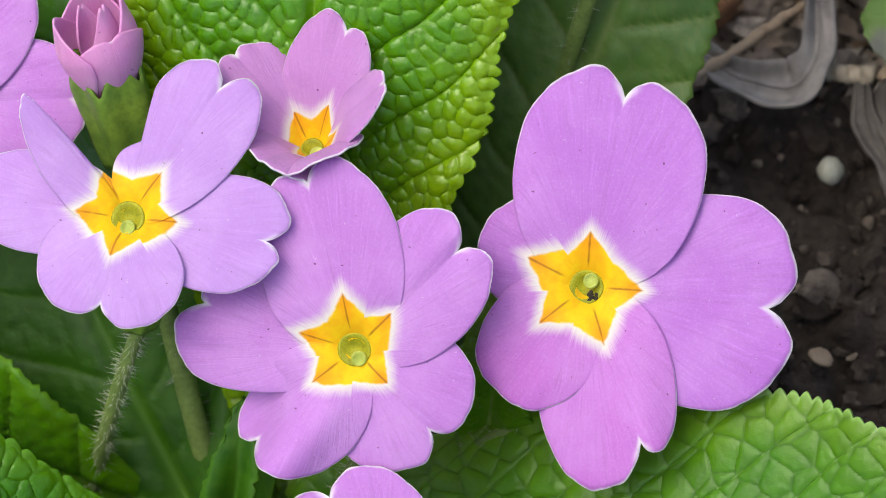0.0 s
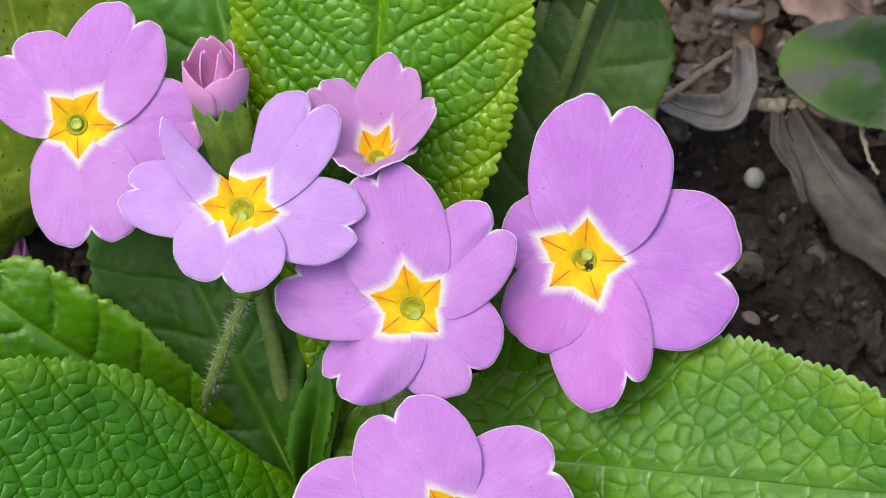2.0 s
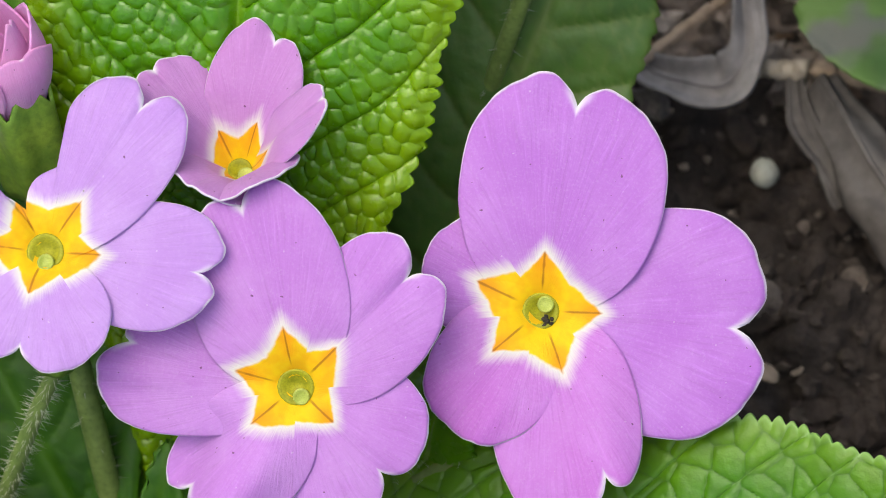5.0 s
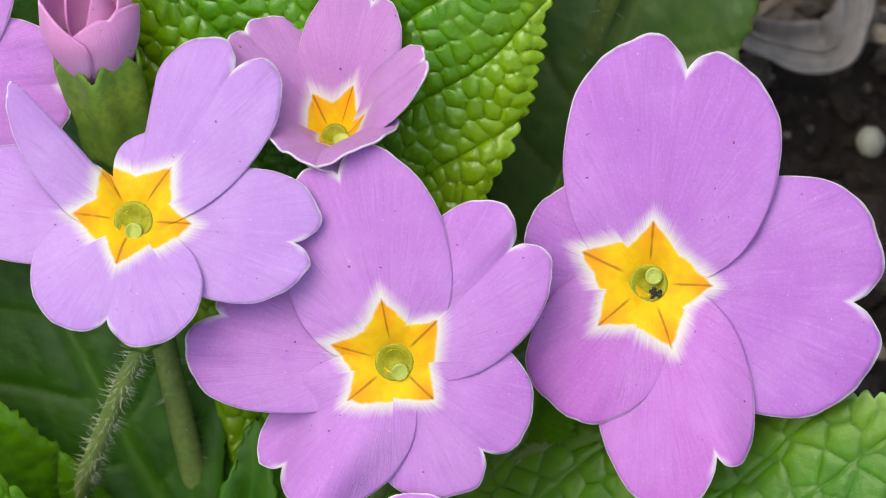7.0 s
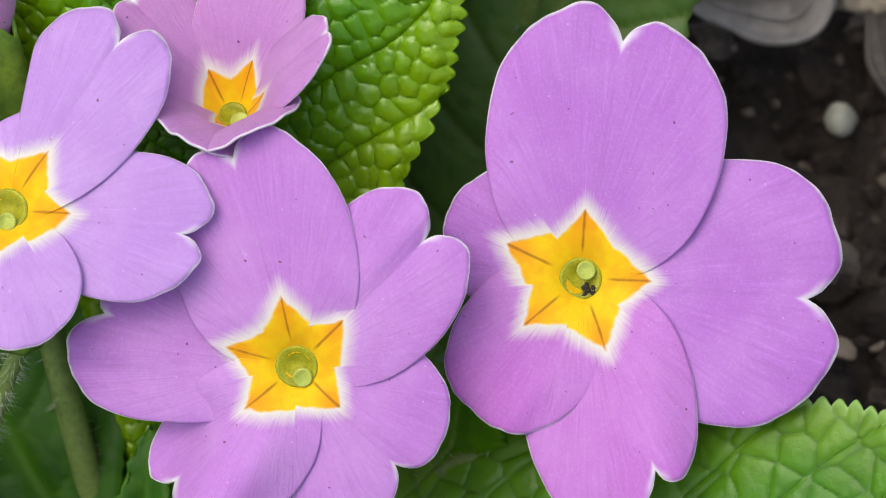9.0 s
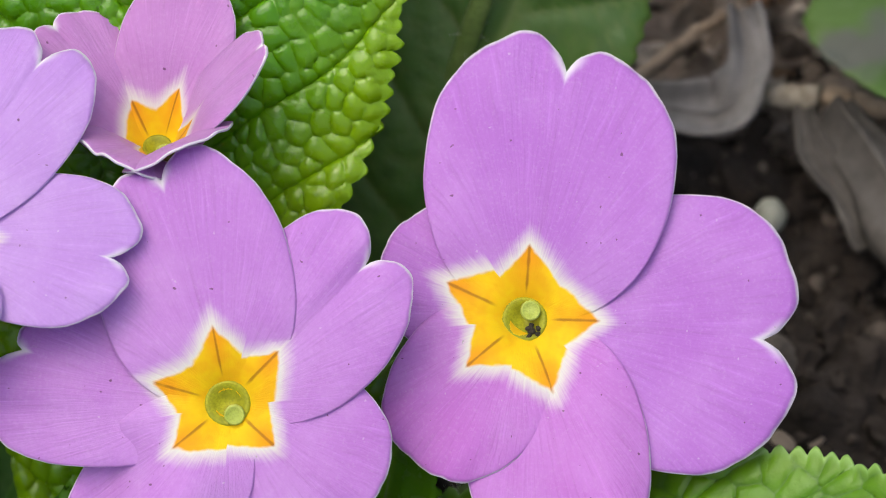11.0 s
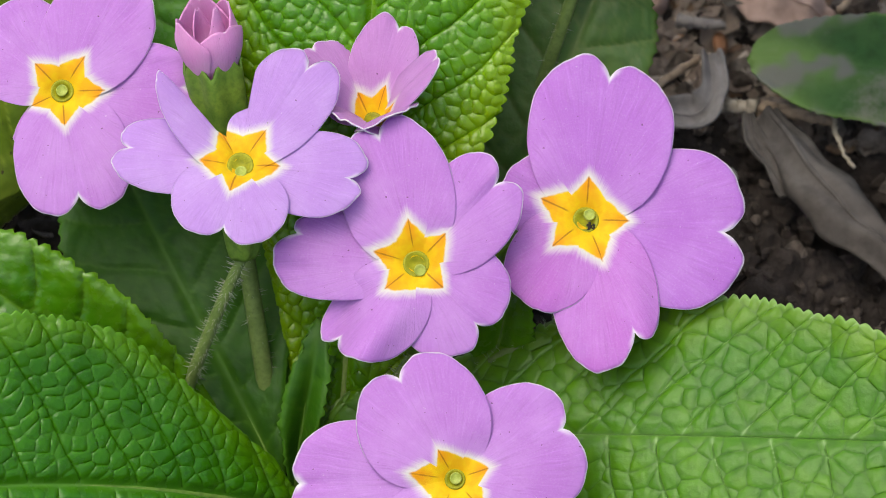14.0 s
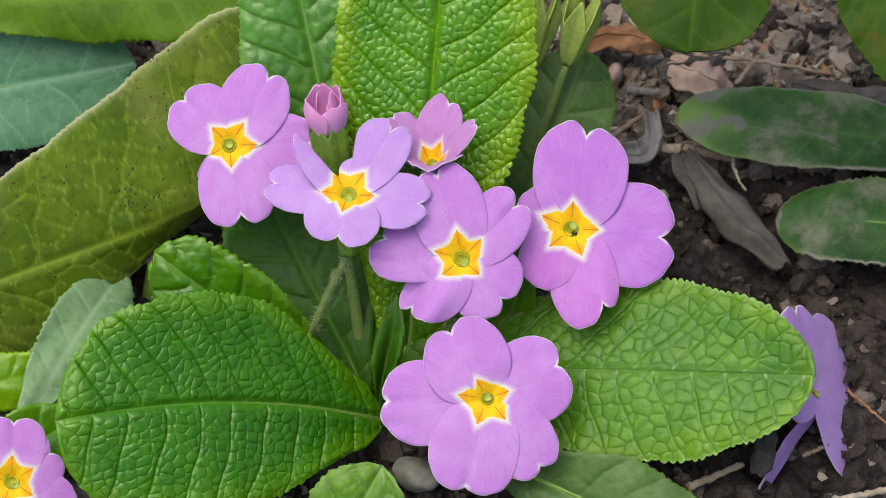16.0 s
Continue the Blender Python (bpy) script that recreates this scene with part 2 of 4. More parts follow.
PALE_STRAW = plain_material("bleached_stick", (0.46, 0.40, 0.33), (0.30, 0.25, 0.19), 160, 0.8, 0.5, 0.0003, 0.2)
DEAD = plain_material("dead_leaf_grey", (0.29, 0.265, 0.26), (0.16, 0.143, 0.135), 70, 0.8, 0.5, 0.0004, 0.2)
DEAD_DARK = plain_material("dead_leaf_brown", (0.130, 0.116, 0.108), (0.060, 0.051, 0.046), 60, 0.8, 0.5, 0.0005, 0.2)
DEAD_PINK = plain_material("dead_leaf_rosy", (0.50, 0.36, 0.31), (0.37, 0.25, 0.21), 50, 0.8, 0.4, 0.0004, 0.2)
BROWN = plain_material("bark_brown", (0.33, 0.17, 0.09), (0.20, 0.09, 0.045), 120, 0.8, 0.6, 0.0005, 0.2)
PEBBLE = plain_material("pebble_pale", (0.46, 0.46, 0.40), (0.30, 0.30, 0.25), 150, 0.6, 0.3, 0.0003)
STONE = plain_material("stone_grey", (0.30, 0.28, 0.24), (0.17, 0.16, 0.13), 120, 0.8, 0.6, 0.0005)
SPECK = plain_material("dirt_speck", (0.05, 0.04, 0.03), (0.02, 0.016, 0.012), 500, 0.9, 0.2, 0.0001)


# ---------------------------------------------------------------- mesh helpers
def part(name, mesh, material, parent=None, label="", smooth=True, thick=0.0):
    """Link mesh as one object under a thing."""
    ob = new(name, mesh)
    mesh.materials.append(material)
    if smooth:
        mesh.shade_smooth()
    if parent is not None:
        ob.parent = parent
        ob.matrix_parent_inverse = Matrix.Identity(4)
    if thick:
        mod = ob.modifiers.new("thickness", "SOLIDIFY")
        mod.thickness, mod.offset = thick, -1
    return tagged(ob, label)


def sheet_mesh(name, P, uvs=None, attrs=None):
    """A mesh from a grid of places P[rows, columns, 3], with uv maps and point attributes."""
    ny, nx = P.shape[:2]
    idx = np.arange(ny * nx).reshape(ny, nx)
    quads = np.stack([idx[:-1, :-1], idx[:-1, 1:], idx[1:, 1:], idx[1:, :-1]], -1).reshape(-1, 4)
    me = bpy.data.meshes.new(name)
    me.from_pydata(P.reshape(-1, 3).tolist(), [], quads.tolist())
    loop = np.empty(len(me.loops), np.int32)
    me.loops.foreach_get("vertex_index", loop)
    for key, uv in (uvs or {}).items():
        layer = me.uv_layers.new(name=key)
        layer.data.foreach_set("uv", uv.reshape(-1, 2)[loop].astype(np.float32).ravel())
    for key, a in (attrs or {}).items():
        me.attributes.new(key, "FLOAT", "POINT").data.foreach_set("value", a.ravel().astype(np.float32))
    me.update()
    return me


def sstep(x, lo, hi):
    t = np.clip((x - lo) / (hi - lo), 0, 1)
    return t * t * (3 - 2 * t)


def tube_mesh(name, pts, radii, sides=10, ribs=0.0, caps=True):
    """A round limb along pts (world places) with radii in metres."""
    pts = [Vector(p) for p in pts]
    verts, faces = [], []
    ref = Vector((0.3, 0.2, 1)).normalized()
    for i, p in enumerate(pts):
        d = (pts[min(i + 1, len(pts) - 1)] - pts[max(i - 1, 0)]).normalized()
        x = d.cross(ref).normalized()
        y = d.cross(x)
        for k in range(sides):
            a = 2 * math.pi * k / sides
            r = radii[i] * (1 + ribs * math.cos(5 * a))
            verts.append(p + (x * math.cos(a) + y * math.sin(a)) * r)
    for i in range(len(pts) - 1):
        for k in range(sides):
            k2 = (k + 1) % sides
            faces.append((i * sides + k, i * sides + k2, (i + 1) * sides + k2, (i + 1) * sides + k))
    if caps:
        faces.append(tuple(range(sides))[::-1])
        faces.append(tuple(range((len(pts) - 1) * sides, len(pts) * sides)))
    me = bpy.data.meshes.new(name)
    me.from_pydata(verts, [], faces)
    me.update()
    return me


def glide(p0, p1, p2, p3, n=14):
    """Places along a cubic curve."""
    out = []
    for i in range(n):
        t = i / (n - 1)
        out.append(Vector(p0) * (1 - t) ** 3 + Vector(p1) * 3 * t * (1 - t) ** 2 + Vector(p2) * 3 * t * t * (1 - t) + Vector(p3) * t ** 3)
    return out


def thing(name, place, label, category, group=""):
    ob = new(name)
    ob.location = place
    ob.empty_display_size = 0.005
    return tagged(ob, label, category, group)


def relative(me, ob):
    """Shift a mesh made in world places into the space of its thing."""
    me.transform(Matrix.Translation(-ob.location))
    return me


def lump(rng, size, squash=0.75, rough=0.35, fine=2):
    """The places and faces of one uneven crumb."""
    bm = bmesh.new()
    bmesh.ops.create_icosphere(bm, subdivisions=fine, radius=1)
    off = Vector((rng.random() * 50, rng.random() * 50, rng.random() * 50))
    q = Euler((rng.random() * 6, rng.random() * 6, rng.random() * 6)).to_matrix()
    sx, sy = rng.uniform(0.7, 1.3), rng.uniform(0.7, 1.2)
    pts = []
    for v in bm.verts:
        p = v.co * (1 + rough * noise.noise(v.co * 1.4 + off) + 0.6 * rough * noise.noise(v.co * 3.1 + off))
        p = q @ Vector((p.x * sx, p.y * sy, p.z * squash))
        pts.append(p * size)
    faces = [tuple(v.index for v in f.verts) for f in bm.faces]
    bm.free()
    return pts, faces


# ---------------------------------------------------------------- blossoms
def petal_mesh(spec, arms):
    """One petal in its blossom's frame (millimetres, degrees): turn, length, half width, notch, layer, and by name
    slit (where the notch sits across), side (one lobe longer), egg (wider towards the end), thin (share of the width
    left on one side), bite (the other side eaten away near the base), tilt, bend, twist, lean, roll (a crest along one half), fold (a lobe turned down)."""
    turn, L, W, notch, layer, more = spec
    take = more.get
    slit, side, egg, thin = take("slit", 0.0), take("side", 0.0), take("egg", 0.12), take("thin", 1.0)
    nr, na = 26, 161
    s = np.linspace(0, 1, nr)[:, None] ** 0.8 * np.ones((1, na))
    k = np.linspace(-1, 1, na)[None, :] * np.ones((nr, 1))
    rng = np.random.RandomState(int(turn * 7 + L * 31) % 9973)
    ph = rng.rand(8) * 6.28
    th = np.pi * np.sign(k) * np.abs(k) ** 1.15
    c, d = np.cos(th), np.sin(th)
    ox = 0.5 + 0.5 * np.sign(c) * np.abs(c) ** 0.90
    oy = np.sign(d) * np.abs(d) ** 0.92 * (1 + egg * c)
    oy = oy / np.abs(oy).max()
    cut = np.clip(1 - np.abs(oy - slit) / 0.44, 0, 1)
    tip = sstep(c, 0.0, 0.5)
    ox = ox * (1 + side * oy) - tip * ((0.78 * notch + 0.022 * (notch > 0)) * cut ** 1.9 + 0.18 * notch * np.clip(1 - np.abs(oy - slit) / 0.07, 0, 1))
    wave = 0.010 * np.sin(5 * th + ph[0]) + 0.004 * np.sin(13 * th + ph[1]) + 0.0015 * np.sin(29 * th + ph[5])
    ox = ox * (1 + wave * sstep(ox, 0.3, 0.8))
    oy = oy * (1 + 0.5 * wave) * np.where(oy < 0, thin, 1 - take("bite", 0.0) * np.exp(-((ox - 0.45) / 0.15) ** 2))
    row = np.where(c[0] > 0.2, np.abs(oy[0] - slit), 9.0)
    k0 = k[0][int(row.argmin())]
    x, y = s * ox * L, s * oy * W
    f, v = x / L, y / W
    y = y + take("lean", 0.0) * f ** 2
    z = 0.34 * layer * sstep(f, 0.0, 0.30) + x * math.tan(radians(take("tilt", 0.0))) * sstep(f, 0.05, 0.5)
    z += take("bend", -0.6) * f ** 2.2 + take("twist", 0.0) * v * f
    z += 0.35 * (1 - v * v) * f - 0.12 * f * np.exp(-((v - slit) / 0.10) ** 2) * sstep(f, 0.2, 0.5)
    z += f * f * (0.16 * np.sin(4.0 * v + ph[2]) + 0.07 * np.sin(9 * v + ph[4] + 2 * f)) + 0.10 * f ** 3 * np.sin(13 * v + ph[3])
    z -= 0.25 * s ** 8 * sstep(f, 0.15, 0.4)
    z += take("roll", 0.0) * f * np.exp(-((v - 0.35) / 0.38) ** 2) * sstep(f, 0.12, 0.4)
    z -= take("fold", 0.0) * sstep(-v, 0.0, 0.7) * sstep(f, 0.3, 0.8)
    z -= 1.3 * np.clip(1 - np.hypot(x, y) / 3.0, 0, 1) ** 2
    c, d = math.cos(radians(turn)), math.sin(radians(turn))
    P = np.stack([c * x - d * y, d * x + c * y, z], -1) / 1000
    # the yellow star: one arm a petal, each with its own bearing and reach
    way = np.degrees(np.arctan2(P[..., 1], P[..., 0]))
    turns = sorted((a % 360, r) for a, r in arms)
    n = len(turns)
    best = np.full(x.shape, 999.0)
    reach = np.ones(x.shape)
    for i, (a, r) in enumerate(turns):
        off = (way - a + 180) % 360 - 180
        gap = np.where(off > 0, (turns[(i + 1) % n][0] - a) % 360, (a - turns[i - 1][0]) % 360)
        off = off / gap * 72
        near = np.abs(off) < np.abs(best)
        best, reach = np.where(near, off, best), np.where(near, r, reach)
    far = np.hypot(x, y) / reach
    off = np.radians(np.clip(best, -50, 50))
    return sheet_mesh("petal", P, {"star": np.stack([far * np.cos(off), np.abs(far * np.sin(off))], -1), "sheet": np.stack([s, k - (k0 if notch else -3)], -1), "blade": np.stack([f, v], -1)})


def disc_mesh(name, rings, sides=20):
    """A round body from (radius, height) rings in millimetres."""
    verts, faces = [], []
    for r, h in rings:
        for k in range(sides):
            a = 2 * math.pi * k / sides
            verts.append((r * math.cos(a) / 1000, r * math.sin(a) / 1000, h / 1000))
    for i in range(len(rings) - 1):
        for k in range(sides):
            k2 = (k + 1) % sides
            faces.append((i * sides + k, i * sides + k2, (i + 1) * sides + k2, (i + 1) * sides + k))
    faces.append(tuple(range(sides))[::-1])
    faces.append(tuple(range((len(rings) - 1) * sides, len(rings) * sides)))
    me = bpy.data.meshes.new(name)
    me.from_pydata(verts, [], faces)
    me.update()
    return me


def calyx_mesh(length=9.0, r0=1.3, r1=2.6, teeth=3.0):
    """A ribbed cup of five pointed sepals that hangs behind a blossom."""
    n, k = 14, 60
    s = np.linspace(0, 1, n)[:, None] * np.ones((1, k))
    a = np.linspace(0, 2 * math.pi, k)[None, :] * np.ones((n, 1))
    tooth = np.abs(((a * 5 / (2 * math.pi)) % 1) - 0.5) * 2
    r = (r0 + (r1 - r0) * s ** 0.6) * (1 + 0.10 * np.cos(5 * a))
    z = -length + (length - teeth * tooth ** 1.2 * 1.0) * s
    P = np.stack([r * np.cos(a), r * np.sin(a), z], -1) / 1000
    return sheet_mesh("calyx", P)


def hairs_mesh(pts, radii, count, length, seed):
    """Fine hairs that stand off a stem."""
    rng = random.Random(seed)
    verts, faces = [], []
    for _ in range(count):
        f = rng.random() * (len(pts) - 1.01)
        i = int(f)
        p = pts[i].lerp(pts[i + 1], f - i)
        d = (pts[i + 1] - pts[i]).normalized()
        x = d.orthogonal().normalized()
        x.rotate(Matrix.Rotation(rng.random() * 6.283, 3, d))
        out = (x + d * rng.uniform(-0.3, 0.3)).normalized()
        w = d.cross(out) * 0.000035
        p0 = p + out * radii[i] * 0.9
        tip = p0 + out * length * rng.uniform(0.5, 1.1)
        b = len(verts)
        verts += [p0 - w, p0 + w, p0 + d * 0.00006, tip]
        faces += [(b, b + 1, b + 3), (b + 1, b + 2, b + 3), (b + 2, b, b + 3)]
    me = bpy.data.meshes.new("hairs")
    me.from_pydata(verts, [], faces)
    me.update()
    return me


def stem_under(ob, top, root, bow, radius=0.66, hairs=160, seed=1, label=""):
    """A hairy stalk from the soil up to a blossom."""
    top, root = Vector(top), Vector(root)
    mid1 = root.lerp(top, 0.4) + bow
    mid2 = root.lerp(top, 0.75) + bow * 0.8
    pts = glide(root, mid1, mid2, top, 18)
    radii = [radius / 1000 * (1.25 - 0.3 * i / 17) for i in range(18)]
    stalk = part("stalk", relative(tube_mesh("stalk", pts, radii), ob), STEM, ob, label)
    if hairs:
        rel = [p - ob.location for p in pts]
        tagged(part("hairs", hairs_mesh(rel, radii, hairs, 0.0012, seed), HAIR, stalk), "fine white hairs", kind="stuff")


def blossom(place, label, petals, arms, lean=(0, 0), root=None, bow=(0, 0, 0), tone=None, eye=1.7, stub=(0.6, -0.7), hairs=160, tube=True, hang=40, cup=12.0):
    """A primrose blossom with five petals, throat, stigma, calyx and stalk."""
    ob = thing("primrose_flower", place, label, "flower", "primrose flowers")
    turn = FRAME.to_4x4() @ pose(0, 0, 0, lean[1], lean[0], 0)
    tone = tone or PETAL
    for spec in petals:
        me = petal_mesh(spec, arms)
        me.transform(turn)
        part("petal", me, spec[5].get("tone", tone), ob, thick=0.00018)
    e = eye * 0.86
    me = disc_mesh("throat", [(e * 1.05, -1.6), (e * 1.08, -0.5), (e * 1.0, 0.02), (e * 0.86, 0.04), (e * 0.62, -0.35), (0.1, -0.7)])
    me.transform(turn)
    part("throat", me, THROAT, ob, "olive green throat")
    me = disc_mesh("stigma", [(0.30, -1.4), (0.35, -0.15), (0.62, -0.05), (0.68, 0.15), (0.62, 0.30), (0.52, 0.28), (0.42, 0.14), (0.1, 0.12)], 16)
    me.transform(turn @ Matrix.Translation((stub[0] / 1000, stub[1] / 1000, 0)))
    part("stigma", me, STIGMA, ob, "pale green round stigma")
    if tube:
        me = calyx_mesh(cup)
        me.transform(turn @ Matrix.Translation((0, 0, -0.0008)) @ pose(0, 0, 0, -hang) @ Matrix.Translation((0, 0, -0.002)))
        part("calyx", me, CALYX, ob, "ribbed green calyx", thick=0.0002)
    if root is not None:
        top = Vector(place) + (turn @ (Vector((0, 0, -0.0008)) + pose(0, 0, 0, -hang) @ Vector((0, 0, -0.0018 - cup / 1000))))
        stem_under(ob, top, root, Vector(bow), hairs=hairs, seed=len(petals) + int(place[0] * 9e4) % 97)
    return ob



def root_at(a, b):
    return soil_site(a, b, 3)


# petals: turn, length, half width, notch, layer, further shape
blossom(site(1008, 405, 8.0), "large lilac primrose flower with a yellow star", [
    (-5, 18.3, 9.2, 0.13, 0, dict(egg=0.16)),
    (148, 10.2, 5.1, 0.0, 0.6, dict(egg=-0.05)),
    (-77, 17.2, 6.0, 0.12, 1.2, dict(slit=0.36, side=-0.07, egg=0.05, roll=1.5, twist=0.4, tone=PETAL_ROSE)),
    (233, 11.9, 5.2, 0.0, 2.2, dict(egg=0.0, tone=PETAL_ROSE)),
    (80, 19.0, 8.2, 0.12, 2.8, dict(egg=0.06, side=0.03)),
], [(86, 4.7), (-2, 4.8), (-70, 5.2), (220, 4.9), (155, 5.6)], (3, -10), root_at(800, 640), (0.002, 0, 0.006), PETAL_DEEP, stub=(0.4, 0.55))
BIG = [o for o in scene.objects if o.name.startswith("primrose_flower") and o.parent is None][0]
rng = random.Random(31)
verts, faces = [], []
for _ in range(16):
    pts, fs = lump(rng, rng.uniform(0.00010, 0.00024), 0.8, 0.3, 1)
    at = FRAME @ Vector((rng.uniform(0.2, 1.2), rng.uniform(-1.2, -0.2), 0.1)) / 1000
    b = len(verts)
    verts += [p + at for p in pts]
    faces += [tuple(b + i for i in f) for f in fs]
me = bpy.data.meshes.new("pollen_specks")
me.from_pydata(verts, [], faces)
tagged(part("pollen_specks", me, SPECK, BIG), "dark specks in the throat", kind="stuff")
blossom(site(815, 457, 1.3), "lilac primrose flower with a curled lower petal", [
    (174, 15.8, 5.0, 0.09, 0, dict(slit=-0.40, side=0.05, egg=0.16)),
    (-45, 11.4, 6.8, 0.16, 0.5, dict(egg=-0.02)),
    (-127, 13.1, 5.1, 0.10, 1.3, dict(slit=-0.35, side=-0.12, fold=3.2, roll=1.9, bend=0.3)),
    (45, 14.7, 5.5, 0.14, 1.6, dict(side=0.04, egg=0.08)),
    (105, 16.7, 6.3, 0.10, 2.6, dict(slit=0.06, side=-0.02, egg=-0.02)),
], [(100, 5.0), (45, 4.6), (-42, 4.0), (-140, 4.5), (164, 4.9)], (0, -3), root_at(740, 690), (0, 0, 0.004), stub=(0.45, -0.75))
blossom(site(614, 344, -0.6), "pale lilac primrose flower with a folded nibbled petal", [
    (172, 14.4, 4.4, 0.10, 0.2, dict(slit=-0.1, egg=0.12)),
    (-7, 14.1, 5.1, 0.13, 0, dict(side=0.05, egg=0.16)),
    (133, 13.1, 3.4, 0.0, 1.0, dict(thin=0.12, egg=-0.25, tilt=10, bend=1.0)),
    (58, 15.8, 5.1, 0.12, 1.4, dict(egg=0.18, side=-0.02, bite=0.5)),
    (-102, 9.5, 6.5, 0.16, 2.2, dict(egg=0.02)),
], [(120, 4.9), (54, 4.8), (-3, 4.4), (-106, 3.6), (175, 4.6)], (0, -20), root_at(520, 660), (0, 0, 0.002), PETAL_PALE, stub=(0.1, -0.9), hairs=420, hang=52, cup=8.5)
blossom(site(763, 288, 7.0), "small half-open lilac primrose flower", [
    (140, 9.4, 3.9, 0.03, 0, dict(tilt=29, bend=0.3, egg=0.05)),
    (10, 7.8, 2.6, 0.03, 0, dict(tilt=46, bend=0.3)),
    (76, 9.4, 3.9, 0.09, 3.0, dict(tilt=32, bend=0.3, slit=-0.25, egg=0.0)),
    (-128, 5.4, 3.7, 0.0, 0.4, dict(tilt=30, bend=0.8)),
    (-56, 5.6, 3.8, 0.0, 1.0, dict(tilt=36, bend=0.8)),
], [(62, 3.2), (122, 3.2), (10, 2.6), (-60, 1.8), (-125, 1.8)], (0, -42), root_at(730, 600), (0, 0, 0.003), eye=1.1, tone=PETAL_PINK, hairs=60, hang=-12, cup=9.0)
blossom(site(860, 704, 0), "wide lilac primrose flower low in the cluster", [
    (184, 18.4, 7.3, 0.05, 0, dict(slit=-0.1, egg=0.12)),
    (22, 14.7, 7.5, 0.08, 0.2, dict(slit=0.1, egg=0.14)),
    (-52, 16.0, 5.9, 0.06, 1.0, dict(egg=0.10)),
    (-104, 16.8, 7.7, 0.05, 1.8, dict(egg=0.12)),
    (119, 14.5, 7.4, 0.10, 2.4, dict(egg=0.0, side=-0.02)),
], [(120, 3.8), (18, 4.0), (-49, 4.8), (249, 4.8), (172, 5.0)], (0, -3), root_at(760, 760), (0, 0, 0.002), eye=1.3, stub=(0.1, 0.1))
blossom(site(404, 256, 6.5), "pale lilac primrose flower with a torn lower petal", [
    (2, 15.1, 5.3, 0.05, 0, dict(egg=0.12)),
    (228, 7.7, 1.5, 0.0, 0, dict(bend=-1.6, egg=-0.1)),
    (-80, 14.4, 6.6, 0.12, 0.8, dict(egg=0.12)),
    (135, 12.2, 6.0, 0.10, 1.2, dict(egg=0.08)),
    (60, 15.2, 6.1, 0.12, 2.0, dict(egg=0.06, side=0.03)),
], [(55, 4.5), (0, 4.8), (-84, 4.1), (135, 4.2), (208, 3.8)], (0, -8), root_at(500, 600), (0, 0.012, -0.016), PETAL, stub=(0.0, 0.0), eye=1.5)
blossom(site(20, 850, 2), "lilac primrose flower at the bed's edge", [
    (172, 13.5, 5.7, 0.1, 0, {}),
    (-112, 13.5, 5.7, 0.1, 0.4, {}),
    (-33, 12.1, 5.2, 0.1, 0.9, {}),
    (36, 9.3, 5.1, 0.12, 1.6, {}),
    (88, 11.1, 5.7, 0.1, 2.2, {}),
], [(88, 4.4), (30, 4.4), (-35, 4.4), (-110, 4.4), (172, 4.4)], (0, 0), root_at(120, 900), (0, 0, 0.002))
blossom(site(1438, 690, 16), "lilac primrose flower turned away, seen from the side", [
    (172, 13.0, 6.5, 0.06, 0, {}),
    (-100, 16.0, 2.2, 0.0, 0, dict(tilt=-35, bend=-2.0, lean=-2.0)),
    (-46, 18.5, 8.5, 0.08, 0.5, dict(bend=-1.0)),
    (25, 19.5, 9.0, 0.08, 1.0, dict(bend=-1.0)),
    (92, 15.5, 8.4, 0.09, 1.6, {}),
], [(95, 0.8), (25, 0.8), (-46, 0.8), (-110, 0.8), (172, 0.8)], (60, -15), root_at(1370, 740), (0, 0, 0.002), PETAL_PALE, hairs=0, hang=0, eye=0.3)


# ---------------------------------------------------------------- leaves
def cells(a, b, cell, seed):
    """Millimetres to the nearest border of an uneven net of many-sided cells."""
    tab = np.random.RandomState(seed).rand(1024, 2)
    a, b = a / cell, b / cell
    ia, ib = np.floor(a).astype(int), np.floor(b).astype(int)
    one = np.full(a.shape, 9.0)
    two = np.full(a.shape, 9.0)
    for da in (-1, 0, 1):
        for db in (-1, 0, 1):
            h = tab[((ia + da) * 137 + (ib + db) * 311) % 1024]
            d = np.hypot(ia + da + 0.5 + 0.84 * (h[..., 0] - 0.5) - a, ib + db + 0.5 + 0.84 * (h[..., 1] - 0.5) - b)
            two = np.minimum(two, np.maximum(one, d))
            one = np.minimum(one, d)
    return (two - one) * 0.5 * cell


def clear_of_soil(p, mm):
    """The place drawn forward until it is so many millimetres above the soil."""
    p = Vector(p)
    short = BED + mm / 1000 - p.z
    return p + (STAND - p) * (short / (STAND.z - p.z)) if short > 0 else p


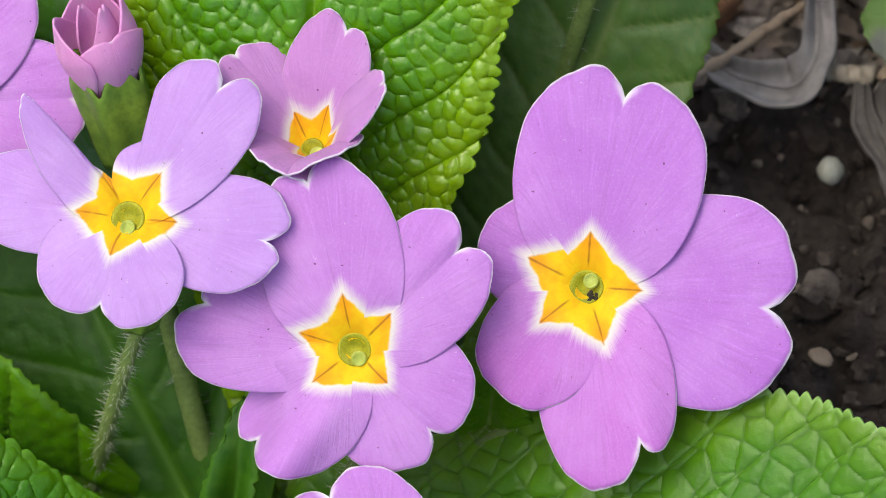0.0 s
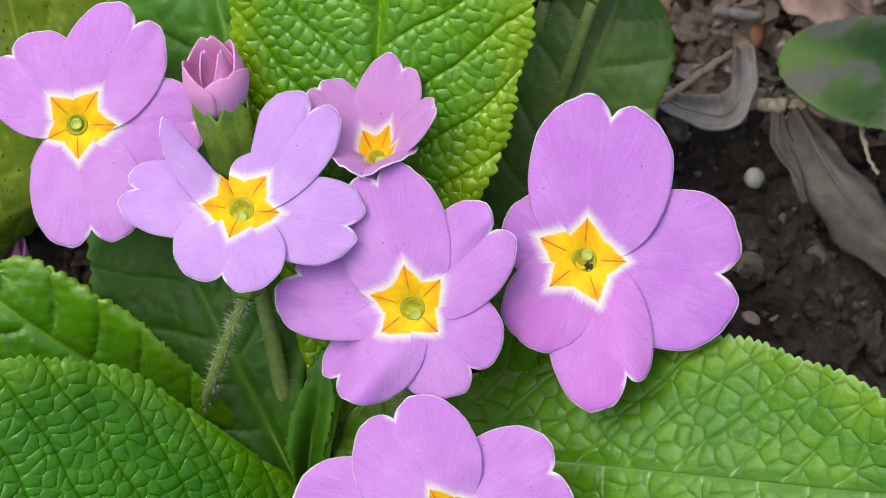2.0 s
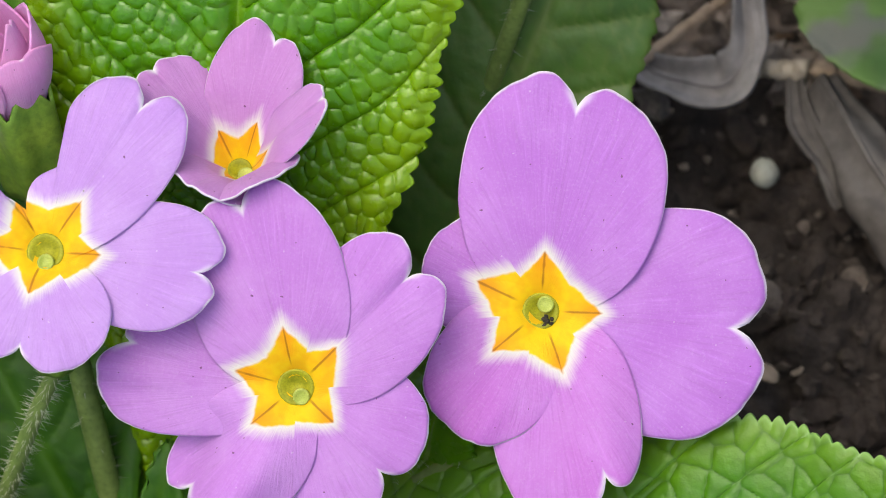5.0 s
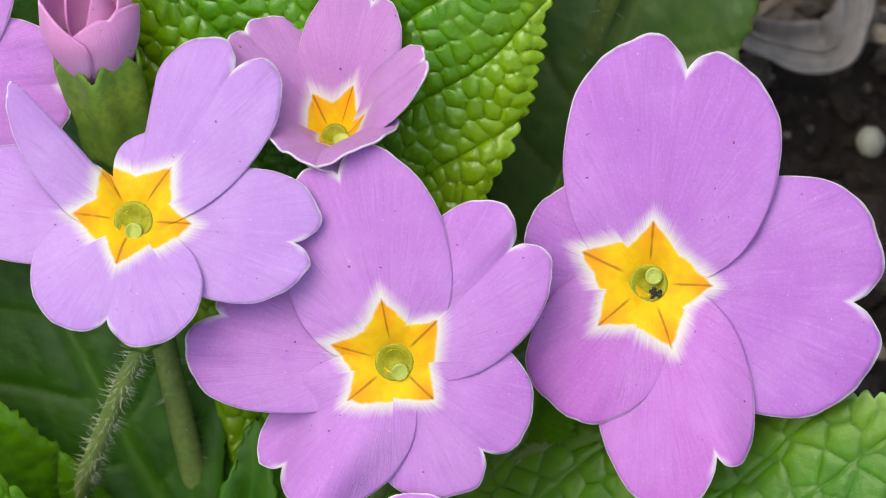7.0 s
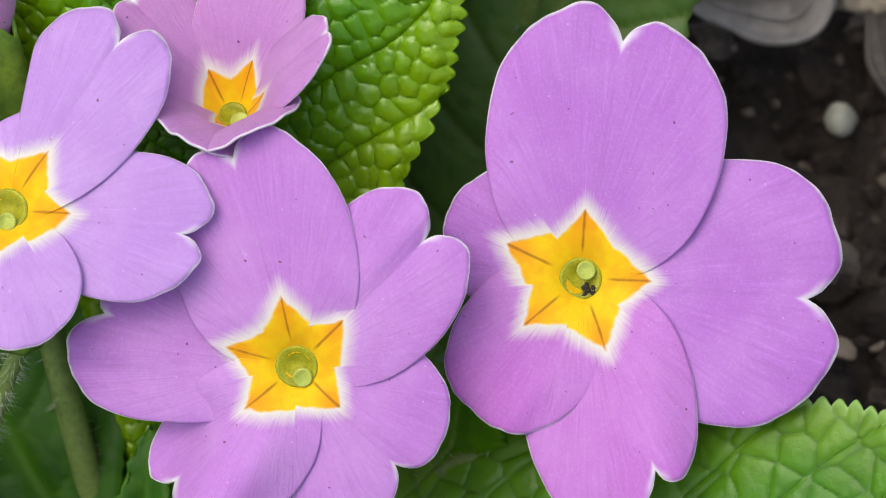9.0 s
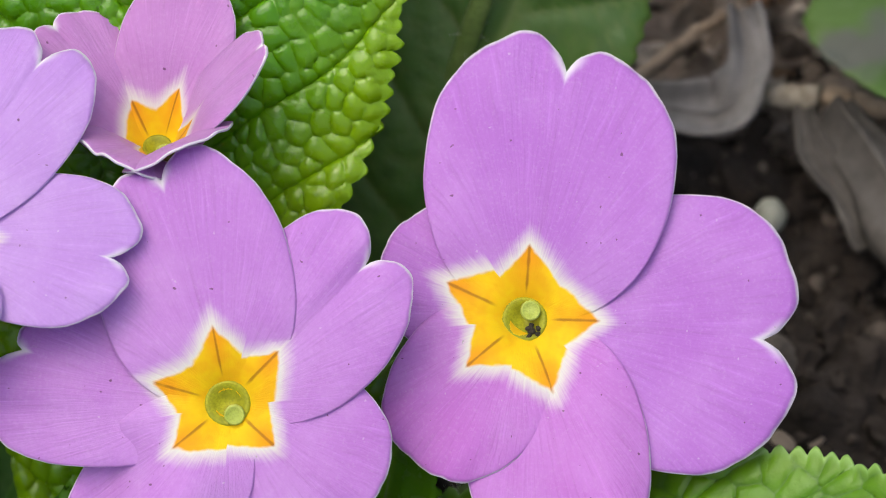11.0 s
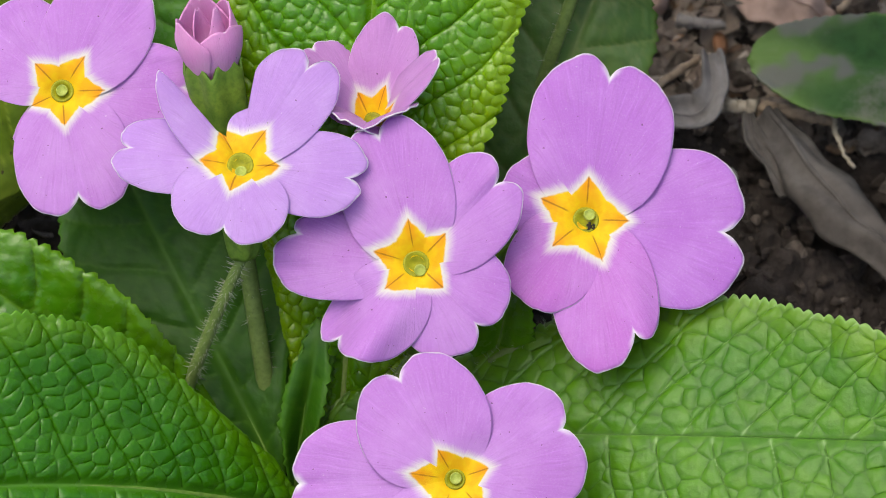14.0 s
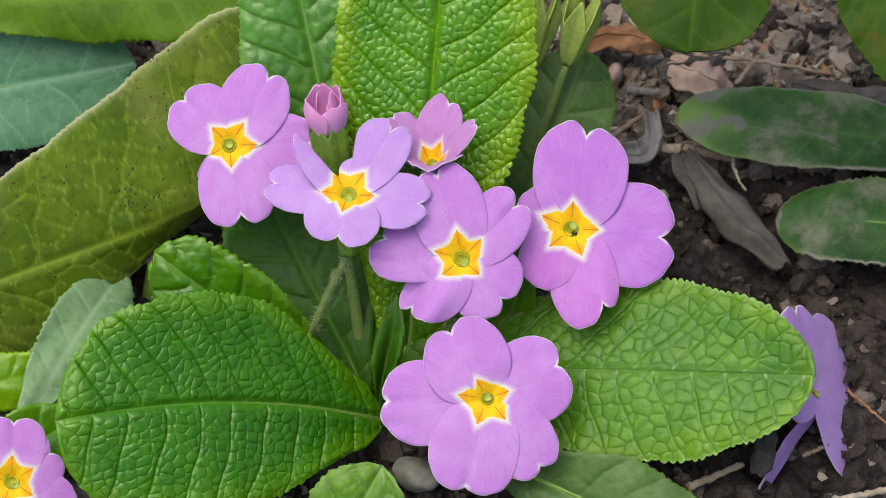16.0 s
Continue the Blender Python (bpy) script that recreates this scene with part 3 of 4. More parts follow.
def leaf(base, tip, half, label, mat, seed, arch=4.0, cup=0.0, roll=0.0, bend=0.0, quilt=0.70, cell=2.0, widest=0.6, narrow=0.12,
         teeth=0.42, step=0.45, pale_tip=0.0, droop=0.0, veins=6.5, rib=0.55, skew=0.55, blunt=2.6, net_pale=0.5, lower=None, rib_mat=None, band=1.0, slip=(0.0, 0.0), kink=0.0, rest=0.0, groove=1.0):
    """A wrinkled primrose leaf from base to tip: blade and midrib."""
    base, tip = (clear_of_soil(p, rest) if rest else Vector(p) for p in (base, tip))
    axis = tip - base
    L = axis.length * 1000
    ob = thing("primrose_leaf", base, label, "leaf", "primrose leaves")
    ex = axis.normalized()
    ez = -AWAY
    ey = ez.cross(ex).normalized()
    ez = ex.cross(ey).normalized()
    R = Matrix.Rotation(radians(roll), 3, ex)
    ey, ez = R @ ey, R @ ez
    ns, nt = max(12, int(L / step)), max(10, int(2 * half / step))
    s = np.linspace(0, 1, ns)[:, None] * np.ones((1, nt))
    t = np.linspace(-1, 1, nt)[None, :] * np.ones((ns, 1))
    u = np.where(s < widest, s / widest, (s - widest) / (1 - widest))
    prof = np.where(s < widest, narrow + (1 - narrow) * np.sin(u * math.pi / 2) ** 1.5, np.clip(1 - u ** blunt, 0, 1) ** (1 / 2.0))
    prof = prof * np.clip((s + 0.004) / 0.07, 0, 1) ** 0.5
    rng = np.random.RandomState(seed)
    ph = rng.rand(8) * 6.28
    tooth = s * L / 1.25 + 0.5 * np.sin(s * L / 3.3 + ph[0] + np.sign(t)) + np.sign(t) * 40.3
    big = rng.rand(997)[np.floor(tooth).astype(int) % 997]
    lob = (1 - np.abs((tooth % 1) * 2 - 1) ** 1.6) * (0.5 + 1.5 * big) - 0.7 + 0.7 * np.sin(s * L / 2.3 + ph[5] + np.sign(t))
    edge = np.abs(t)
    width = half * prof * (1 + 0.03 * np.sin(s * 9 + ph[2]))
    off = np.clip(slip[0] + slip[1] * s, -0.9, 0.9)
    y = np.where(t < 0, -1 + (t + 1) * (1 + off), off + t * (1 - off)) * width + np.sign(t) * teeth * lob * edge ** 8 * sstep(s, 0.15, 0.4)
    x = s * L
    # side veins run forward from the midrib
    whole, y = y, y - off * width
    phase = (x - np.abs(y) * np.where(y > 0, skew, skew if lower is None else lower) - 0.012 * y * y) / veins + np.where(y > 0, 0.0, 0.45)
    phase = phase + 0.06 * np.sin(x / 3.1 + ph[6]) + 0.035 * np.sin(np.abs(y) / 1.7 + x / 5 + ph[7])
    vein = np.abs(phase - np.round(phase)) * veins
    side = np.exp(-(vein / 0.22) ** 2)
    slant = np.arctan(np.where(y > 0, skew, skew if lower is None else lower))
    along = np.abs(y) * np.cos(slant) + x * np.sin(slant) + 0.25 * np.sin(phase * 5 + ph[5])
    across = (x * np.cos(slant) - np.abs(y) * np.sin(slant)) * 1.1 + np.where(y > 0, 200, 400)
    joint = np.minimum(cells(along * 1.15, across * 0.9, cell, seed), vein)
    small = np.minimum(cells(along + 0.3, across, cell * 0.48, seed + 1), joint)
    net = np.exp(-(joint / 0.13) ** 2)
    mid = np.exp(-(y / (0.8 * band * (1.15 - 0.7 * s))) ** 2)
    dome = 1.1 * (1 - np.exp(-joint / 0.34)) + 0.20 * (1 - np.exp(-small / 0.14))
    fade = sstep(edge, 1.0, 0.9) * 0.7 + 0.3
    puff = np.abs(np.sin(np.pi * phase)) ** 0.35
    z = quilt * (dome * 0.36 + groove * 0.66 * (puff - side)) * fade * sstep(np.abs(y), 0.2, 1.6)
    z -= 0.5 * quilt * mid
    z += arch * 4 * s * (1 - s) - droop * s ** 3 + cup * t * t * np.sin(np.pi * np.clip(s, 0.05, 1)) + 0.35 * np.sin(4 * t + 7 * s + ph[3]) + (0.7 * edge ** 3 * np.sin(s * L / 6 + ph[4]) + 0.22 * edge ** 2 * np.sin(s * L / 1.3 + ph[7] + 2 * np.sin(s * L / 5))) * sstep(s, 0.2, 0.5) * sstep(prof, 0.15, 0.6)
    rim = np.minimum((1 - edge) * width, (1 - s) * L * 0.8)
    z -= kink * np.clip(-t, 0, 1) ** 1.3
    y = whole + bend * 4 * s * (1 - s)
    V = [np.array(v) for v in (ex, ey, ez)]
    P = (x[..., None] * V[0] + y[..., None] * V[1] + z[..., None] * V[2]) / 1000
    mask = np.clip(np.maximum(np.maximum(side * 1.0, net * net_pale), mid), 0, 1)
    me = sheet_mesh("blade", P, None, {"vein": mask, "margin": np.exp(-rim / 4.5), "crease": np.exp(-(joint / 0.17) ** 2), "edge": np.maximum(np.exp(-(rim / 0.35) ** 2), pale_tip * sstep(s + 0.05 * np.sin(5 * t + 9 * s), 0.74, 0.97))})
    part("blade", me, mat, ob, thick=0.00035)
    # the raised midrib
    pts, radii = [], []
    k = nt // 2
    for i in range(0, int(ns * 0.93), 3):
        pts.append(Vector(P[i, k]) + ez * (0.05 / 1000))
        radii.append(rib / 1000 * (1.25 - 1.05 * i / ns))
    part("midrib", tube_mesh("midrib", pts, radii, 8), rib_mat or RIB, ob, "pale midrib")
    return ob


RIB = plain_material("midrib_pale", (0.22, 0.35, 0.06), (0.14, 0.27, 0.03), 200, 0.5, 0.3, 0.0002)
RIB_PALE = plain_material("midrib_straw", (0.36, 0.46, 0.13), (0.27, 0.38, 0.08), 200, 0.5, 0.3, 0.0002)
RIB_OLD = plain_material("midrib_olive", (0.13, 0.13, 0.02), (0.07, 0.06, 0.012), 200, 0.6, 0.3, 0.0002)

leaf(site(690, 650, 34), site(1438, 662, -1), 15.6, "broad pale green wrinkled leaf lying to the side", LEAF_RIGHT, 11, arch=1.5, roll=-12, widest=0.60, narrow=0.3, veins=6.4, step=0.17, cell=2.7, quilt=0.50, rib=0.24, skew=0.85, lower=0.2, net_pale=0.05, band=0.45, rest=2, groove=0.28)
leaf(site(672, 742, 16), site(101, 742, -15), 19.2, "broad deep green wrinkled leaf spreading over the bed", LEAF_LEFT, 23, arch=5, widest=0.62, narrow=0.25, bend=-3.2, veins=6.3, step=0.17, cell=1.9, quilt=0.68, rib=0.42, skew=0.0, lower=0.5, net_pale=0.3)
leaf(site(720, 640, 40), site(790, -170, 4), 17.0, "bright green puckered upright leaf behind the blossoms", LEAF, 37, rib=0.45, rib_mat=RIB_PALE, arch=3, widest=0.66, narrow=0.3, quilt=0.82, cell=1.6, step=0.19, veins=7.5, skew=0.65, net_pale=0.3, rest=2)
leaf(site(650, 560, 42), site(500, -140, 14), 12.5, "cool green upright leaf behind the bud", LEAF_COOL, 41, arch=2, widest=0.6, quilt=0.7, cell=3.0, rest=2)
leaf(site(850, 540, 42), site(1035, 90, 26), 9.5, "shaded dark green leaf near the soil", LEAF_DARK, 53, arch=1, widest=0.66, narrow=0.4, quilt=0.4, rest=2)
leaf(site(-300, 745, 26), site(525, 60, 24), 13.4, "old olive leaf showing its speckled underside", LEAF_OLD, 67, arch=2, widest=0.5, narrow=0.9, quilt=0.55, cell=5, net_pale=0.8, veins=15, teeth=0.25, blunt=9, rib=0.3, rib_mat=RIB_OLD, slip=(1.04, -2.83), kink=5.0)
leaf(site(598, 655, 34), site(275, 445, 8), 8.5, "dark green wrinkled leaf tucked behind", LEAF_MID, 71, rib=0.3, arch=4, widest=0.6, roll=-15, rest=2)
leaf(site(650, 700, 42), site(455, 320, 24), 12.5, "shaded green leaf among the stalks", LEAF_SHADE, 73, rib=0.3, arch=2, widest=0.6, quilt=0.36, rest=2)
leaf(site(680, 700, 40), site(620, 350, 26), 7.5, "shaded narrow leaf among the stalks", LEAF_SHADE, 79, rib=0.3, arch=2, widest=0.6, quilt=0.18, rest=2)
leaf(site(20, 770, 29), site(212, 480, 28), 6.2, "pale grey green leaf half hidden", LEAF_GREY, 83, arch=2, quilt=0.2, cell=5, rib=0.25, rest=6)
leaf(site(560, 1030, 10), site(672, 826, 4), 8.0, "fresh green leaf low at the front", LEAF_RIGHT, 89, arch=2, widest=0.55)
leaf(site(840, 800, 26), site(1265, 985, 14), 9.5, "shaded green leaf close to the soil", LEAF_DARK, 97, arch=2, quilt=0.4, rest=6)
leaf(site(-320, 215, 42), site(236, 112, 36), 11.5, "blue green leaf lying further back", LEAF_BLUE, 101, arch=3, quilt=0.2, cell=6, veins=12, rest=7)
leaf(site(-260, 0, 30), site(420, -5, 30), 7.5, "yellow green leaf lying further back", LEAF_FAR, 103, arch=2, quilt=0.2, cell=5, blunt=6, rest=7)
leaf(site(668, 725, 36), site(700, 520, 8), 2.3, "small curled young leaf at the heart", LEAF_SHADE, 107, arch=3, cup=2.5, quilt=0.5, cell=1.6, rest=2)
leaf(site(890, 620, 34), site(930, 430, 10), 3.4, "small green leaf between two blossoms", LEAF_MID, 108, arch=2, quilt=0.4, cell=2.0, rest=2)
leaf(site(-160, 930, 26), site(130, 740, 10), 7.0, "green leaf under the broad leaf", LEAF_MID, 131, arch=2, quilt=0.4, rest=6)
leaf(site(-120, 700, 34), site(90, 655, 28), 5.0, "small green leaf near the soil", LEAF, 137, arch=2, quilt=0.4, rest=4)
leaf(site(1730, 275, 42), site(1194, 207, 42), 8.0, "mottled green leaf lying on the soil with a browning tip", LEAF_SOIL, 109, arch=2, quilt=0.2, cell=5, veins=10, narrow=0.6, pale_tip=1.0, teeth=0.2, rib=0.2, rib_mat=RIB_OLD, net_pale=0.05, band=0.5, roll=28, rest=3)
leaf(site(1780, 430, 36), site(1372, 392, 38), 8.5, "dark green leaf lying on the soil", LEAF_SOIL, 110, arch=3, quilt=0.2, cell=5, veins=10, narrow=0.6, roll=28, rest=2)
leaf(site(1255, -280, 10), site(1215, 92, 6), 14.5, "green leaf hanging over the bed", LEAF_HANG, 113, arch=1, quilt=0.15, cell=6, widest=0.5, narrow=0.6)
leaf(site(1500, -330, 6), site(1700, 180, 2), 14.0, "green leaf hanging over the bed", LEAF_HANG, 127, arch=1, quilt=0.15, cell=6, widest=0.5, narrow=0.6)


# ---------------------------------------------------------------- bud and spent flower
def bud(foot, top, width, label, root):
    """A half-open bud: overlapping rolled petals in a ribbed calyx."""
    foot, top = Vector(foot), Vector(top)
    ob = thing("primrose_bud", foot, label, "flower bud")
    ez = (top - foot).normalized()
    ez = (ez + -AWAY * 0.12).normalized()
    ex = RIGHT - ez * RIGHT.dot(ez)
    ex.normalize()
    M = Matrix((ex, ez.cross(ex), ez)).transposed().to_4x4()
    H = (top - foot).length * 1000
    n = 26
    for k, (turn, inner, high) in enumerate(((-48, 1.0, 0.80), (-158, 0.96, 0.93), (30, 0.98, 1.0), (100, 0.92, 1.04), (-10, 0.60, 1.0), (135, 0.42, 0.98))):
        h = np.linspace(0, 1, n)[:, None] * np.ones((1, n))
        t = np.linspace(-1, 1, n)[None, :] * np.ones((n, 1))
        crest = 1 - 0.34 * np.abs(t) ** 2.6 - 0.05 * np.exp(-(t / 0.12) ** 2)
        hh = h * crest * high
        r = width / 2 * inner * (0.46 + 0.58 * np.sin(np.pi * 0.5 * np.clip(hh * 1.45, 0, 1)) ** 0.9 - 0.16 * sstep(hh, 0.55, 1.05)) * (1 + 0.08 * t)
        r = r * (1 - 0.45 * (1 - inner) * sstep(hh, 0.5, 1.05))
        a = radians(turn) + t * radians(76) * (0.6 + 0.4 * np.sin(np.pi * np.clip(hh, 0.05, 0.95)))
        P = np.stack([r * np.cos(a), r * np.sin(a), hh * H], -1) / 1000
        x = hh * H + 3.0
        me = sheet_mesh("petal", P, {"star": np.stack([x / 4.0, t * 0.8], -1), "sheet": np.stack([h * 0.965, t], -1), "blade": np.stack([h, t], -1)})
        me.transform(M)
        part("petal", me, PETAL_BUD, ob, thick=0.0002)
    me = calyx_mesh(11.5, 2.6, width / 2 * 0.86, 3.0)
    me.transform(M @ Matrix.Translation((0, 0, 0.0044)) @ Matrix.Rotation(radians(54), 4, "Z"))
    part("calyx", me, CALYX, ob, "ribbed green calyx", thick=0.0003)
    stem_under(ob, foot - ez * 0.0050, root, Vector((0, 0, 0.004)), 0.9, 80, 5)
    return ob


bud(site(582, 245, 7), site(567, 158, 3.5), 7.4, "half-open rosy lilac primrose bud in a green calyx", root_at(640, 640))


def spent_flower(a0, top, calyx_end, label):
    """A drooping calyx whose petals have withered, on a bare stalk."""
    ob = thing("spent_flower", Vector(a0), label, "flower")
    ez = (Vector(calyx_end) - Vector(a0)).normalized()
    ex = RIGHT - ez * RIGHT.dot(ez)
    ex.normalize()
    M = Matrix((ex, ez.cross(ex), ez)).transposed().to_4x4()
    me = calyx_mesh(15, 0.9, 3.4, 6)
    me.transform(M @ Matrix.Translation((0, 0, 0.015)))
    part("calyx", me, PALE_CALYX, ob, "pale green pointed calyx", thick=0.0003)
    stem_under(ob, Vector(a0), top, Vector((0.001, 0, 0.003)), 0.75, 60, 9)
    return ob


PALE_CALYX = plain_material("calyx_pale", (0.42, 0.50, 0.13), (0.30, 0.41, 0.08), 220, 0.5, 0.4, 0.0002)
spent_flower(site(1000, 112, 20), soil_site(880, 420, 2), site(1042, -30, 10), "pale green calyx of a faded primrose on a thin stalk")
spent_flower(site(935, 120, 26), soil_site(860, 420, 2), site(965, -30, 22), "faded primrose calyx behind the bright leaf")
bud(site(276, 490, 34), site(282, 425, 30), 4.6, "small closed lilac bud deep in the shade", root_at(300, 560))


# ---------------------------------------------------------------- soil
def ground_mesh():
    n = 400
    k = np.linspace(-1, 1, n)
    line = 0.15 * k + 40.0 * np.sign(k) * np.clip(np.abs(k) - 0.72, 0, 1) ** 3.2 * 20
    X, Y = np.meshgrid(line, line)
    Z = np.zeros_like(X)
    for i in range(n):
        for j in range(n):
            if abs(line[i]) < 0.4 and abs(line[j]) < 0.4:
                p = Vector((X[i, j], Y[i, j], 0))
                Z[i, j] = 0.005 * noise.noise(p * 25) + 0.004 * noise.noise(p * 80) + 0.003 * noise.noise(p * 190) + 0.0016 * noise.noise(p * 420)
    return sheet_mesh("ground", np.stack([X, Y, Z + BED - 0.003], -1))


tagged(part("ground", ground_mesh(), SOIL), "dark crumbly garden soil", "ground", kind="structure")


def scatter(name, mat, label, count, lo, hi, area, seed, squash=0.75, sink=0.3, fine=2):
    """Many crumbs lying on the soil as one mesh."""
    rng = random.Random(seed)
    verts, faces = [], []
    kinds = [lump(rng, 1, squash, 0.75, fine) for _ in range(14)]
    for _ in range(count):
        pts, fs = rng.choice(kinds)
        r = lo * (hi / lo) ** (rng.random() ** 1.7)
        x, y = rng.uniform(area[0], area[2]), rng.uniform(area[1], area[3])
        g = Vector((x, y, 0))
        z = 0.005 * noise.noise(g * 25) + 0.004 * noise.noise(g * 80) + BED - 0.003 + r * (1 - 2 * sink) * 0.7
        q = Matrix.Rotation(rng.random() * 6.28, 3, "Z")
        b = len(verts)
        verts += [q @ p * r + Vector((x, y, z)) for p in pts]
        faces += [tuple(b + i for i in f) for f in fs]
    me = bpy.data.meshes.new(name)
    me.from_pydata(verts, [], faces)
    me.update()
    return tagged(part(name, me, mat, smooth=False), label, "soil", kind="stuff")


def crumb_material(name, tones, grime=0.6):
    m = Mat(name, 0.92, 0.15)
    r = m.node("ShaderNodeNewGeometry").outputs["Random Per Island"]
    co = m.coords()
    c = m.mix(r, tones[0], tones[1])
    c = m.mix(m.step(r, 0.82, 0.97), c, tones[2])
    n = m.noise(co, 700, 6, 0.75)
    c = m.mix(m.math("MULTIPLY", m.step(n, 0.35, 0.7), grime), c, tuple(x * 0.4 for x in tones[0]))
    m.colour(c)
    m.bump(n, 0.0011, 0.9)
    return m.m


def chips(name, mat, label, count, lo, hi, area, seed, long=2.2, lift=0.4):
    """Angular flakes of bark, husk and dry leaf thrown over the soil, as one mesh."""
    rng = random.Random(seed)
    verts, faces = [], []
    for _ in range(count):
        n = rng.choice((5, 6, 7))
        r = lo * (hi / lo) ** (rng.random() ** 1.6)
        reach, thick = r * rng.uniform(1.0, long), r * rng.uniform(0.10, 0.45)
        x, y = rng.uniform(area[0], area[2]), rng.uniform(area[1], area[3])
        g = Vector((x, y, 0))
        z = 0.005 * noise.noise(g * 25) + 0.004 * noise.noise(g * 80) + BED - 0.0025 + r * rng.uniform(0.0, lift)
        turn = Euler((rng.gauss(0, 0.4), rng.gauss(0, 0.4), rng.random() * 6.28)).to_matrix()
        curl = rng.uniform(-0.5, 0.5)
        b = len(verts)
        ring = []
        for i in range(n):
            a = 6.283 * (i + rng.uniform(-0.3, 0.3)) / n
            k = rng.uniform(0.65, 1.1)
            ring.append(Vector((math.cos(a) * reach * k, math.sin(a) * r * k, curl * r * math.cos(a) ** 2)))
        for up in (0.5, -0.5):
            verts += [turn @ (p * (1.0 if up > 0 else 0.85) + Vector((0, 0, thick * up))) + Vector((x, y, z)) for p in ring]
        faces.append(tuple(range(b, b + n)))
        faces.append(tuple(range(b + 2 * n - 1, b + n - 1, -1)))
        faces += [(b + i, b + n + i, b + n + (i + 1) % n, b + (i + 1) % n) for i in range(n)]
    me = bpy.data.meshes.new(name)
    me.from_pydata(verts, [], faces)
    me.update()
    return tagged(part(name, me, mat, smooth=False), label, "debris", kind="stuff")


CRUMB = crumb_material("soil_crumbs", ((0.046, 0.036, 0.032), (0.115, 0.092, 0.080), (0.26, 0.215, 0.185)))
BITS = crumb_material("plant_bits", ((0.20, 0.155, 0.13), (0.46, 0.38, 0.32), (0.64, 0.56, 0.49)), 0.35)
HUSK = crumb_material("brown_husks", ((0.18, 0.120, 0.088), (0.40, 0.27, 0.18), (0.50, 0.27, 0.14)), 0.4)
AREA = (-0.10, -0.06, 0.11, 0.10)
DRY = crumb_material("dry_crumbs", ((0.17, 0.138, 0.120), (0.42, 0.35, 0.305), (0.62, 0.54, 0.48)))
LITTER = (0.014, 0.016, 0.075, 0.100)
scatter("soil_clods", CRUMB, "dark crumbly soil clods", 2600, 0.0007, 0.0026, AREA, 3)
scatter("soil_crumbs", CRUMB, "fine soil crumbs", 9000, 0.0003, 0.0011, AREA, 5, fine=1)
scatter("dry_crumbs", DRY, "dry grey brown soil crumbs further back", 2600, 0.0005, 0.0024, LITTER, 29)
chips("pale_debris", BITS, "pale bits of bark and dry leaf on the soil", 1900, 0.0005, 0.0028, LITTER, 17)
chips("brown_debris", HUSK, "brown husks and bark flakes on the soil", 900, 0.0005, 0.0024, LITTER, 19)
chips("plant_debris", BITS, "dry bits of plants scattered over the soil", 110, 0.0003, 0.0012, (0.0, -0.06, 0.10, 0.03), 7)
chips("dark_debris", CRUMB, "dark flakes of rotted leaf on the soil", 1500, 0.0006, 0.0026, AREA, 23)


def stick(a, b, radius, label, mat, seed, bow=0.0, h=1.5, end=0.7, name="twig"):
    """A dry stick on the soil with knots and a torn end."""
    rng = random.Random(seed)
    p, q = soil_site(*a, h), soil_site(*b, h)
    n = 22
    side = (q - p).cross(Vector((0, 0, 1))).normalized()
    pts, radii = [], []
    for i in range(n):
        t = i / (n - 1)
        wob = side * (bow / 1000 * math.sin(math.pi * t) + 0.00015 * rng.uniform(-1, 1)) + Vector((0, 0, 0.0002 * rng.uniform(-1, 1)))
        pts.append(p.lerp(q, t) + wob)
        radii.append(radius / 1000 * (1 + (end - 1) * t) * rng.uniform(0.88, 1.12) * (1.3 if rng.random() < 0.1 else 1))
    me = tube_mesh(name, pts, radii, 9)
    return tagged(part(name, me, mat), label, "twig")


